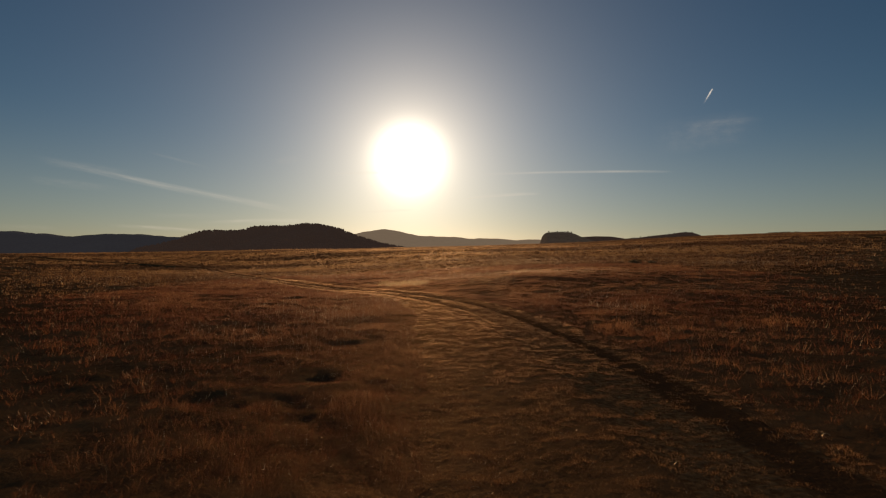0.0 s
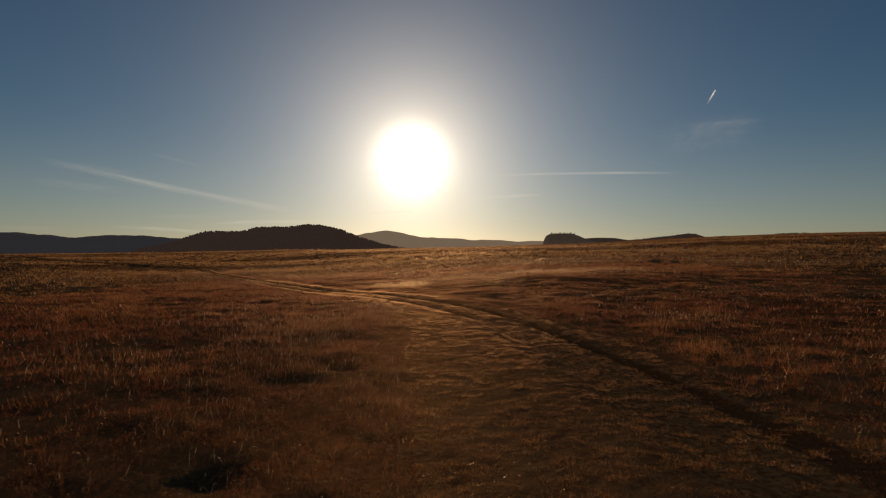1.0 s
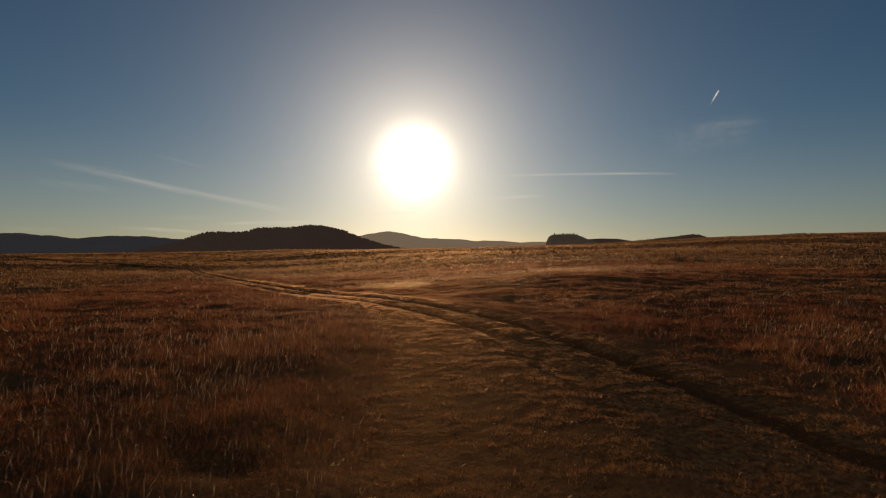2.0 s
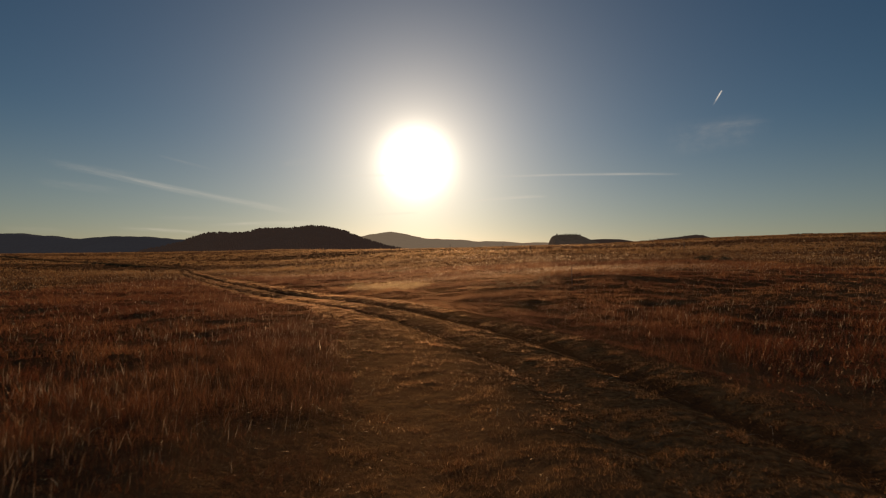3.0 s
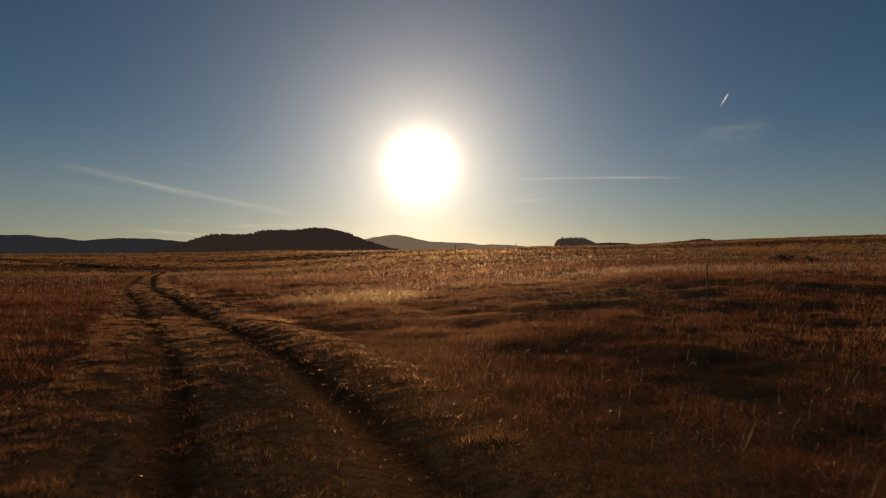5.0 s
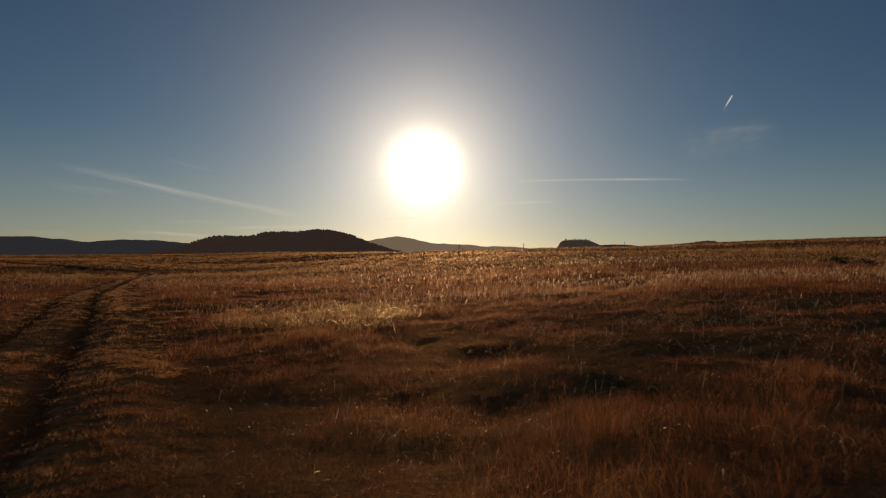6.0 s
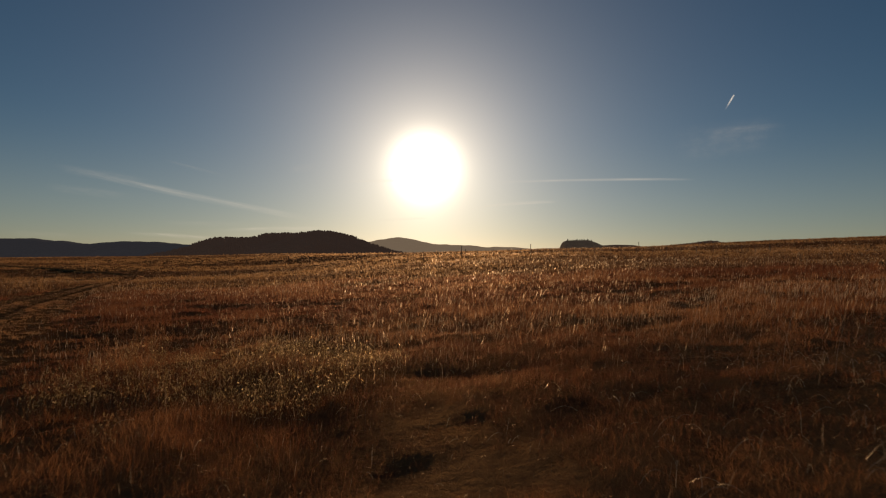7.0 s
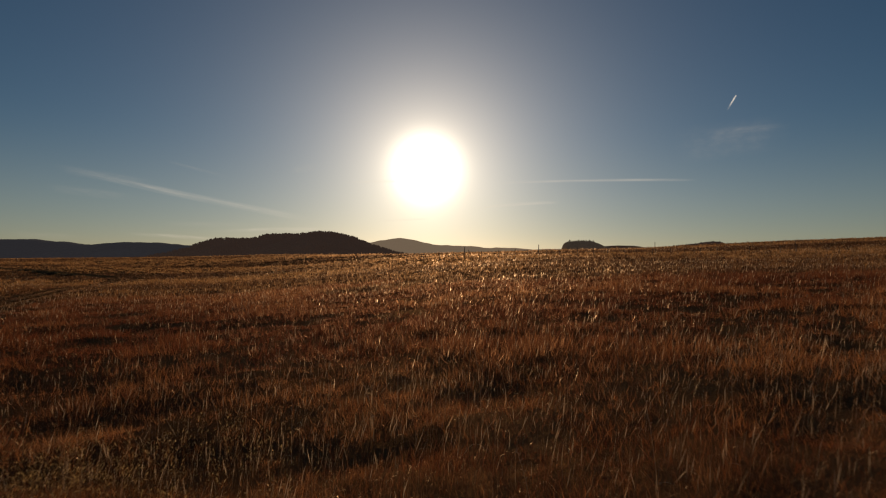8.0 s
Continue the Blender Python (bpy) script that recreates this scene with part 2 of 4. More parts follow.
# the outer wheel rut of the track: places (x, y) that it passes
RUT = np.array([(5.5, -30), (5.6, -10), (5.65, 4), (5.6, 10), (5.4, 15), (4.85, 20), (4.1, 25), (3.1, 30), (1.6, 35), (-0.66, 40), (-3.2, 45),
                (-6.15, 50), (-10.0, 56), (-14.4, 63), (-20.3, 72), (-27.2, 84), (-36.6, 101), (-49.5, 125), (-60, 146), (-68, 160), (-79, 171), (-98, 182),
                (-130, 198), (-160, 222), (-190, 250), (-215, 275)])


def rounded_line(points, step=0.35):
    """A smooth line through the places, in even steps."""
    out = []
    for i in range(1, len(points) - 2):
        p0, p1, p2, p3 = points[i - 1 : i + 3]
        count = max(2, int(np.hypot(*(p2 - p1)) / step))
        for k in range(count):
            t = k / count
            out.append(0.5 * (2 * p1 + (p2 - p0) * t + (2 * p0 - 5 * p1 + 4 * p2 - p3) * t * t + (3 * p1 - p0 - 3 * p2 + p3) * t ** 3))
    out.append(points[-2])
    return np.array(out)


OUTER = rounded_line(RUT)
AHEAD = np.gradient(OUTER, axis=0)
AHEAD /= np.linalg.norm(AHEAD, axis=1)[:, None]
LEFT = np.stack([-AHEAD[:, 1], AHEAD[:, 0]], 1)
GAUGE = 1.65
CENTRE = OUTER + LEFT * GAUGE / 2


def track_offset(x, y):
    """Metres from the middle of the track, positive on its -x side (large when far from it)."""
    x, y = np.asarray(x, float), np.asarray(y, float)
    shape = x.shape
    x, y = x.ravel(), y.ravel()
    out = np.full(x.shape, 99.0)
    at = np.interp(y, CENTRE[:, 1], np.arange(len(CENTRE)))
    best = np.full(x.shape, 1e9)
    for shift in range(-12, 13, 2):
        i = np.clip(np.round(at).astype(int) + shift, 0, len(CENTRE) - 1)
        dx, dy = x - CENTRE[i, 0], y - CENTRE[i, 1]
        d = dx * dx + dy * dy
        side = dx * LEFT[i, 0] + dy * LEFT[i, 1]
        take = d < best
        best = np.where(take, d, best)
        out = np.where(take, side, out)
    return np.where(best < (np.abs(out) + 1.5) ** 2, out, 99.0).reshape(shape)


# hollows between the tussocks, bare and dark: place, half width, half depth
HOLLOWS = [(-2.5, 60.5, 1.3, 0.8), (-5.8, 62.1, 1.6, 0.9), (-4.1, 60.4, 1.6, 0.6), (-0.7, 57.6, 1.2, 0.6), (-2.9, 49.1, 1.2, 0.7), (0.9, 49.0, 1.3, 0.8), (3.1, 51.0, 1.5, 0.8),
           (-8.1, 24.2, 1.6, 0.9), (-3.8, 19.6, 0.8, 0.5), (-2.7, 20.8, 0.7, 0.5), (-8.9, 14.8, 1.4, 0.8), (-3.3, 14.2, 0.8, 0.6)]


def hollow(x, y):
    """1 in the middle of a hollow, 0 outside them."""
    out = np.zeros(np.shape(x))
    for cx, cy, wide, deep in HOLLOWS:
        out = out + np.exp(-(((x - cx) / wide) ** 2) - ((y - cy) / deep) ** 2)
    return np.minimum(out, 1.0)


def wear(y):
    """How deep the wheels have cut along the track."""
    return 0.3 + 0.7 * smooth(12, 30, y) + 0.3 * np.exp(-(((y - 35) / 8) ** 2))


def lumps(x, y, offset):
    """Tussock mounds and hollows of the soil, the bank beside the track."""
    worn_in = wear(y)
    pit = 0.09 * hollow(x, y)
    x, y = 0.83 * x + 0.56 * y, 0.83 * y - 0.56 * x
    rough = 0.07 * (value_noise(x, y, 0.5, 1) - 0.5) + 0.13 * (value_noise(x, y, 1.25, 7) - 0.5) + 0.13 * (value_noise(x, y, 2.9, 2) - 0.5) + 0.03 * (value_noise(x, y, 0.27, 3) - 0.5)
    calm = 1 - 0.93 * np.exp(-(((offset - 1.0) / 4.4) ** 6))
    bank = 0.09 * worn_in * np.exp(-(((offset + 1.75) / 0.5) ** 2)) + 0.05 * np.exp(-(((offset - 1.9) / 0.5) ** 2))
    return rough * calm - pit + bank + 0.034 * (1 - 0.45 * np.exp(-((offset / 1.7) ** 4))) * (value_noise(x, y * 1.8, 0.30, 4) - 0.5)


def rut_depth(offset):
    return -0.07 * np.exp(-(((offset + GAUGE / 2) / 0.26) ** 2)) - 0.06 * np.exp(-(((offset - GAUGE / 2) / 0.24) ** 2)) + 0.02 * np.exp(-((offset / 0.4) ** 2))


def height(x, y, offset=None):
    offset = track_offset(x, y) if offset is None else offset
    return terrain(x, y) + lumps(x, y, offset) + rut_depth(offset) * wear(y)


# ---- mesh helpers ----
def mesh_from_arrays(name, points, faces, mat, **values):
    """A mesh from arrays: faces is a list of index arrays, each of triangles or of quads; values are one number a point."""
    data = bpy.data.meshes.new(name)
    data.vertices.add(len(points))
    data.vertices.foreach_set("co", np.ascontiguousarray(points, np.float32).ravel())
    loops = np.concatenate([f.ravel() for f in faces]).astype(np.int32)
    totals = np.concatenate([np.full(len(f), f.shape[1], np.int32) for f in faces])
    data.loops.add(len(loops))
    data.loops.foreach_set("vertex_index", loops)
    data.polygons.add(len(totals))
    data.polygons.foreach_set("loop_start", np.concatenate([[0], np.cumsum(totals)[:-1]]).astype(np.int32))
    for key, v in values.items():
        data.attributes.new(key, "FLOAT", "POINT").data.foreach_set("value", np.ascontiguousarray(v, np.float32))
    data.materials.append(mat)
    data.update(calc_edges=True)
    return data


def grid_faces(rows, cols):
    i = (np.arange(rows - 1)[:, None] * cols + np.arange(cols - 1)[None]).ravel()
    return np.stack([i, i + 1, i + cols + 1, i + cols], 1)


def part(name, bm, mat, parent=None, label=""):
    data = bpy.data.meshes.new(name)
    bm.to_mesh(data)
    bm.free()
    data.materials.append(mat)
    ob = new(name, data)
    ob.parent = parent
    return tagged(ob, label)


def smooth_shade(data):
    data.polygons.foreach_set("use_smooth", np.ones(len(data.polygons), bool))


# ---- ground: one sheet to the horizon ----
def spread(edge, step, limit, growth):
    out, gap = [edge], step
    while out[-1] < limit:
        gap *= growth
        out.append(out[-1] + gap)
    return np.array(out)


def make_ground():
    side = np.concatenate([np.arange(0, 8, 0.15), spread(8.0, 0.15, 3600, 1.07)])
    xs = np.concatenate([-side[:0:-1], side])
    ys = np.concatenate([-spread(4.0, 0.3, 1200, 1.25)[::-1], np.arange(-3.7, 2, 0.3), np.arange(2, 64, 0.14), spread(64.0, 0.14, 4800, 1.035)])
    x, y = np.meshgrid(xs, ys)
    offset = track_offset(x, y)
    z = terrain(x, y) + lumps(x, y, offset) - 0.08 * smooth(1.34, 1.05, np.abs(offset))
    data = mesh_from_arrays("ground", np.stack([x, y, z], -1).reshape(-1, 3), [grid_faces(len(ys), len(xs))], SOIL)
    smooth_shade(data)
    tagged(new("ground", data), "rolling dry prairie of brown soil and matted dead grass", "ground", kind="structure")


def make_track():
    across = np.linspace(-1.62, 1.62, 55)
    keep = CENTRE[:, 1] > -6
    middle, left = CENTRE[keep], LEFT[keep]
    fine = np.linspace(0, len(middle) - 1, len(middle) * 2)
    rows = np.arange(len(middle))
    middle = np.stack([np.interp(fine, rows, middle[:, k]) for k in (0, 1)], 1)
    left = np.stack([np.interp(fine, rows, left[:, k]) for k in (0, 1)], 1)
    left /= np.linalg.norm(left, axis=1)[:, None]
    spot = middle[:, None] + left[:, None] * across[None, :, None]
    x, y = spot[..., 0], spot[..., 1]
    o = np.broadcast_to(across, x.shape)
    z = terrain(x, y) + lumps(x, y, o) + rut_depth(o) * wear(y) + 0.006 - 0.04 * smooth(1.34, 1.62, np.abs(o))
    wander = value_noise(x, y, 1.3, 8)
    bare = np.exp(-(((o + GAUGE / 2) / (0.34 + 0.3 * smooth(20, 9, y))) ** 2)) + 0.8 * np.exp(-(((o - GAUGE / 2) / 0.3) ** 2)) * smooth(26, 36, y) + 0.5 * (wander - 0.5)
    data = mesh_from_arrays("dirt_track", np.stack([x, y, z], -1).reshape(-1, 3), [grid_faces(len(middle), len(across))[:, ::-1]], TRACK_SOIL, bare=bare.ravel())
    smooth_shade(data)
    tagged(new("dirt_track", data), "curving dirt track of two worn wheel ruts through dry grass", "track", kind="structure")


make_ground()
make_track()


# ---- far hills ----
def ridge(name, label, mat, distance, knots, depth, base, rough, count=260, seed=0, category="hill", knobs=0.0):
    """A hill with its crest at the knots (sideways over distance, rise over distance), both as tangents from the walk's start."""
    knots = np.array(knots)
    t = np.linspace(knots[0, 0], knots[-1, 0], count)
    rise = np.interp(t, knots[:, 0], knots[:, 1])
    soft = np.convolve(np.pad(rise, 2, mode="edge"), np.ones(5) / 5, mode="valid")
    top = EYE + distance * (0.4 * rise + 0.6 * soft)
    top = top + knobs * distance * (value_noise(t * distance, 0 * t, distance / 22, seed + 5) + 0.5 * value_noise(t * distance, 0 * t, distance / 90, seed + 6) - 0.75)
    steps = np.linspace(-1, 1, 25)
    shape = np.cos(steps * math.pi / 2) ** 1.1
    x = t[:, None] * distance + 0 * steps[None]
    y = distance + steps[None] * depth + 0 * x
    bumps = (value_noise(x, y, distance / 28, seed) - 0.5) + 0.5 * (value_noise(x, y, distance / 70, seed + 1) - 0.5)
    z = base + np.maximum(top[:, None] - base, 1.0) * shape[None] + bumps * rough * (1 - shape[None] ** 6)
    data = mesh_from_arrays(name, np.stack([x, y, z], -1).reshape(-1, 3), [grid_faces(count, len(steps))[:, ::-1]], mat)
    smooth_shade(data)
    tagged(new(name, data), label, category, kind="structure")
    return t * distance, top


BASE = -45.0
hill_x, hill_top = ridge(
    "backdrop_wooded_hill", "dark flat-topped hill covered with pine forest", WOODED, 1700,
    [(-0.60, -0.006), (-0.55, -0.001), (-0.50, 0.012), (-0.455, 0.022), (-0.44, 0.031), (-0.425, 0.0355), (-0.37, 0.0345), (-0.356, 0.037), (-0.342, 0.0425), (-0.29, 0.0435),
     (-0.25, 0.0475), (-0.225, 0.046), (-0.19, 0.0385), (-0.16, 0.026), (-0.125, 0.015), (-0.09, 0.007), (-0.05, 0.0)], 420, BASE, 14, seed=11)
ridge("backdrop_middle_hill", "brown rounded hill with painted haze in the distance", FAR_BROWN, 3200,
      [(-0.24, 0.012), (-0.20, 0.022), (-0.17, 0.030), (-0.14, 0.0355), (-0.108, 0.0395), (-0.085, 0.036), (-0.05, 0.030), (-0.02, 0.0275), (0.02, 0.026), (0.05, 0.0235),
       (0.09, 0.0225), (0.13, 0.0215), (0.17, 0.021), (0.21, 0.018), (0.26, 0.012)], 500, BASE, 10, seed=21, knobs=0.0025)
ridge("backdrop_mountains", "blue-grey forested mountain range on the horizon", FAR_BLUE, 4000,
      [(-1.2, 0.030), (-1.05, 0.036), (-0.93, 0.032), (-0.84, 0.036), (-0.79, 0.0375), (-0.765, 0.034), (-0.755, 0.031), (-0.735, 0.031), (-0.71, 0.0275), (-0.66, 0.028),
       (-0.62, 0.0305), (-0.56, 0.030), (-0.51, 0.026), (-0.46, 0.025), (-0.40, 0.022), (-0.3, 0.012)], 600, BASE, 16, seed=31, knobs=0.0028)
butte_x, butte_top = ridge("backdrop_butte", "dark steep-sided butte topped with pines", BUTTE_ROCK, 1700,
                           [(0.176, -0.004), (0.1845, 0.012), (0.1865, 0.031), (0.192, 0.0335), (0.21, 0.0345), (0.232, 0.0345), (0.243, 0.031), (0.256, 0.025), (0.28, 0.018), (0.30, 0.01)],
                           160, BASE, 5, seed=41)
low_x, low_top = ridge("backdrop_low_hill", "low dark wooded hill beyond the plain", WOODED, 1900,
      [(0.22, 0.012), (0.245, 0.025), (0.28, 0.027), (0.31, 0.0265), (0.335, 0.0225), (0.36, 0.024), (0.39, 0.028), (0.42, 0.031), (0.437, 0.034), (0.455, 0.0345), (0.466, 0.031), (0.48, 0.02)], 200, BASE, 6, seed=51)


# ---- pines ----
def pine_bmesh(tall, seed):
    """A crown of ragged tiers."""
    rng = random.Random(seed)
    bm = bmesh.new()
    tiers = 4
    for k in range(tiers):
        low = tall * (0.14 + 0.2 * k)
        radius = tall * (0.19, 0.25, 0.21, 0.13)[k]
        peak = bm.verts.new((rng.uniform(-0.02, 0.02) * tall, 0, low + tall * 0.28))
        rim = []
        for i in range(8):
            a = i * math.tau / 8 + k
            r = radius * rng.uniform(0.55, 1.15)
            rim.append(bm.verts.new((r * math.cos(a), r * math.sin(a), low + rng.uniform(-0.05, 0.03) * tall)))
        for i in range(8):
            bm.faces.new((rim[i], rim[(i + 1) % 8], peak))
        bm.faces.new(rim[::-1])
    return bm


def trunk_bmesh(tall):
    bm = bmesh.new()
    bmesh.ops.create_cone(bm, cap_ends=True, segments=7, radius1=tall * 0.03, radius2=tall * 0.012, depth=tall * 0.5, matrix=Matrix.Translation((0, 0, tall * 0.25)))
    return bm


def make_pine(label, tall, seed):
    tree = new("pine_tree")
    tree.empty_display_size = 1.0
    part("trunk", trunk_bmesh(tall), BARK, tree)
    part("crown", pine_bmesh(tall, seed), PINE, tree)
    return tagged(tree, label, "tree", group="pines on the skyline")


def skyline_pines():
    rng = random.Random(4)
    kinds = [make_pine("dark pointed pine tree on a hilltop", 11.0, 1), make_pine("dark ragged pine tree on a hilltop", 9.0, 2), make_pine("small dark pine tree on a hilltop", 7.5, 3)]
    spots = []
    for k in range(130):
        x = -750 + 470 * rng.random()
        spots.append((x, 1700 + rng.uniform(-25, 5), float(np.interp(x, hill_x, hill_top)) - 1.5))
    for k in range(26):
        x = 318 + 88 * (k + rng.random()) / 26
        spots.append((x, 1700 + rng.uniform(-6, 2), float(np.interp(x, butte_x, butte_top)) - 1.0))
    for k in range(44):
        x = 1900 * rng.uniform(0.345, 0.462)
        spots.append((x, 1900 + rng.uniform(-8, 2), float(np.interp(x, low_x, low_top)) - 1.5))
    for k, (x, y, z) in enumerate(spots):
        tree = kinds[k] if k < 3 else copy_thing(rng.choice(kinds), Matrix())
        s = rng.uniform(0.35, 0.8) * (0.8 if x > 0 else 0.95)
        tree.matrix_basis = Matrix.LocRotScale((x, y, z), Euler((0, 0, rng.uniform(0, 6.28))), (s * rng.uniform(1.3, 2.2), s * 1.7, s * 0.95))


def forest():
    """The pines of the slopes: too many and too far to count."""
    rng = np.random.default_rng(7)
    n = 4200
    x = rng.uniform(-960, -120, n)
    down = np.where(np.arange(n) < 1600, rng.uniform(-0.04, 0.10, n), rng.uniform(0.10, 0.8, n))
    top = np.interp(x, hill_x, hill_top)
    y = 1700 - 420 * down
    z = BASE + np.maximum(top - BASE, 1) * np.cos(down * math.pi / 2) ** 1.1
    tall = 2.5 + 6.0 * rng.random(n) ** 1.6
    keep = (z > 4) & (value_noise(x, y, 60, 9) + rng.uniform(-0.3, 0.3, n) > np.where(down < 0.1, 0.2, 0.35))
    x, y, z, tall = x[keep], y[keep], z[keep], tall[keep]
    n = len(x)
    a = np.arange(6) * math.tau / 6
    r = tall[:, None] * 0.48 * rng.uniform(0.6, 1.1, (n, 6))
    rim = np.stack([x[:, None] + r * np.cos(a), y[:, None] + r * np.sin(a), np.broadcast_to(z[:, None], r.shape) - 1], -1)
    high = (z + tall)[:, None] * 0.4 + z[:, None] * 0.6 + tall[:, None] * rng.uniform(0.1, 0.4, r.shape)
    waist = np.stack([x[:, None] + 0.8 * r * np.cos(a), y[:, None] + 0.8 * r * np.sin(a), high], -1)
    tip = np.stack([x, y, z + tall], -1)[:, None]
    points = np.concatenate([rim, waist, tip], 1).reshape(-1, 3)
    b = np.arange(n)[:, None] * 13
    sides = np.concatenate([np.concatenate([b + i, b + (i + 1) % 6, b + 6 + (i + 1) % 6, b + 6 + i], 1) for i in range(6)])
    tops = np.concatenate([np.concatenate([b + 6 + i, b + 6 + (i + 1) % 6, b + 12], 1) for i in range(6)])
    faces = [sides, tops]
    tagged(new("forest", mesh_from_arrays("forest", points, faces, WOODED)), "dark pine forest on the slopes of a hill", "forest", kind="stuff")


def crest_bushes():
    """Dark scrub along the crest on the higher side."""
    rng = np.random.default_rng(17)
    n = 50
    u = rng.uniform(0.60, 0.66, n)
    y = 572.0 + rng.uniform(-4, 4, n)
    x = u * y
    z = terrain(x, y)
    tall = rng.uniform(0.6, 1.4, n)
    a = np.arange(7) * math.tau / 7
    r = tall[:, None] * rng.uniform(0.35, 0.6, (n, 7))
    rim = np.stack([x[:, None] + r * np.cos(a), y[:, None] + r * np.sin(a), np.broadcast_to((z - 0.5)[:, None], r.shape)], -1)
    mid = np.stack([x[:, None] + 0.8 * r * np.cos(a), y[:, None] + 0.8 * r * np.sin(a), z[:, None] + tall[:, None] * rng.uniform(0.5, 0.85, (n, 7))], -1)
    tip = np.stack([x, y, z + tall], -1)[:, None]
    points = np.concatenate([rim, mid, tip], 1).reshape(-1, 3)
    b = np.arange(n)[:, None] * 15
    quads = np.concatenate([np.concatenate([b + i, b + (i + 1) % 7, b + 7 + (i + 1) % 7, b + 7 + i], 1) for i in range(7)])
    tris = np.concatenate([np.concatenate([b + 7 + i, b + 7 + (i + 1) % 7, b + 14], 1) for i in range(7)])
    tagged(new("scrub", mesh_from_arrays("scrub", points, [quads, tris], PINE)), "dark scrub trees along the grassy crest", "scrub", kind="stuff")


skyline_pines()
forest()
crest_bushes()


# ---- contrails and thin cloud ----
SKY_FAR = 4650.0


def vapour(name, label, mat, start, end, width, bend=0.0):
    """A ribbon in the sky from one direction to another, as tangents (sideways, up) from the walk's start."""
    t = np.linspace(0, 1, 33)
    v = np.linspace(-1, 1, 7)
    a, b = np.array(start), np.array(end)
    line = a + (b - a) * t[:, None]
    way = (b - a) / np.linalg.norm(b - a)
    normal = np.array([-way[1], way[0]])
    line = line + normal * (bend * 4 * t * (1 - t))[:, None]
    spot = line[:, None] + normal * (v * width / 2)[None, :, None]
    ray = np.stack([spot[..., 0], np.ones_like(spot[..., 0]), spot[..., 1]], -1)
    ray /= np.linalg.norm(ray, axis=-1, keepdims=True)
    points = (ray * SKY_FAR + np.array([0, 0, EYE])).reshape(-1, 3)
    u = np.repeat(t, len(v))
    data = mesh_from_arrays(name, points, [grid_faces(len(t), len(v))], mat, along=u, across=np.tile(v, len(t)))
    ob = new(name, data)
    ob.visible_shadow = False
    tagged(ob, label, "contrail" if "contrail" in name else "cloud", kind="structure")


def tangent(px, py):
    """A direction in the sky, in hundredths."""
    return (px / 100.0, py / 100.0)


vapour("contrail", "long fading white contrail across the blue sky", VAPOUR, tangent(-77.0, 17.7), tangent(-27.0, 7.4), 0.017, -0.004)
vapour("cirrus_cloud", "faint fibres of cloud beside an old contrail", THIN_VAPOUR, tangent(-76.0, 17.0), tangent(-54.0, 13.6), 0.022)
vapour("contrail", "thin straight white contrail low in the sky", VAPOUR, tangent(1.5, 13.9), tangent(43.5, 14.6), 0.0075, 0.003)
vapour("contrail", "thin straight white contrail beside the sun", VAPOUR, tangent(-22.5, 14.2), tangent(-7.0, 14.6), 0.009)
vapour("contrail", "short bright fresh contrail high in the sky", BRIGHT_VAPOUR, tangent(48.0, 27.0), tangent(49.8, 30.0), 0.0034)
vapour("contrail", "faint old contrail dissolving in the sky", THIN_VAPOUR, tangent(-55.0, 18.4), tangent(-42.0, 15.0), 0.007)
vapour("cirrus_cloud", "thin wisp of pale cloud below the sun", VAPOUR, tangent(-1.0, 9.0), tangent(18.5, 10.6), 0.009, 0.003)
vapour("cirrus_cloud", "thin wisp of pale cloud below the sun", VAPOUR, tangent(-18.0, 7.0), tangent(-5.0, 7.6), 0.007)
vapour("cirrus_cloud", "small wisp of pale cloud over the plain", THIN_VAPOUR, tangent(11.5, 6.6), tangent(16.0, 6.9), 0.010)
vapour("cirrus_cloud", "pale streak of cloud over the dark hill", VAPOUR, tangent(-46.5, 5.1), tangent(-24.0, 5.6), 0.010, 0.002)
vapour("cirrus_cloud", "pale streak of cloud over the dark hill", VAPOUR, tangent(-63.0, 4.7), tangent(-42.0, 3.4), 0.010, 0.002)
vapour("cirrus_cloud", "thin streak of cloud over the dark hill", THIN_VAPOUR, tangent(-56.0, 6.6), tangent(-36.0, 6.3), 0.012)
vapour("cirrus_cloud", "pale streak of cloud over distant mountains", THIN_VAPOUR, tangent(-84.0, 4.6), tangent(-69.0, 4.0), 0.014)
vapour("cirrus_cloud", "thin veil of cloud in the blue sky", THIN_VAPOUR, tangent(-78.0, 13.4), tangent(-58.0, 11.2), 0.02)
vapour("cirrus_cloud", "thin veil of cloud in the blue sky", THIN_VAPOUR, tangent(38.0, 20.5), tangent(60.0, 23.5), 0.075)
vapour("cirrus_cloud", "thin streak of cloud in the blue sky", THIN_VAPOUR, tangent(44.0, 23.2), tangent(60.0, 24.4), 0.016)
vapour("cirrus_cloud", "small faint puff of cloud", THIN_VAPOUR, tangent(-31.5, 16.4), tangent(-25.5, 17.2), 0.018)


# ---- grass ----
def nearest_depth(x, y):
    """About how near the walk comes to a place that lies in view."""
    return np.maximum(np.maximum(np.abs(x) / 0.80, y - 54.0), 3.3)


def mown_left(y):
    """How far from the middle of the track the trodden strip reaches on its -x side."""
    return np.interp(y, (5, 12, 16, 20, 27, 31, 35, 40, 46, 52, 66), (4.8, 4.9, 5.2, 4.6, 4.2, 3.8, 3.3, 2.9, 2.3, 2.0, 1.6))


def mown_right(y):
    """The same on its +x side, past the outer rut."""
    return np.interp(y, (0, 20, 30, 38, 44, 50, 56, 70, 100), (1.7, 1.9, 1.6, 1.3, 1.9, 2.5, 3.1, 3.0, 2.3))


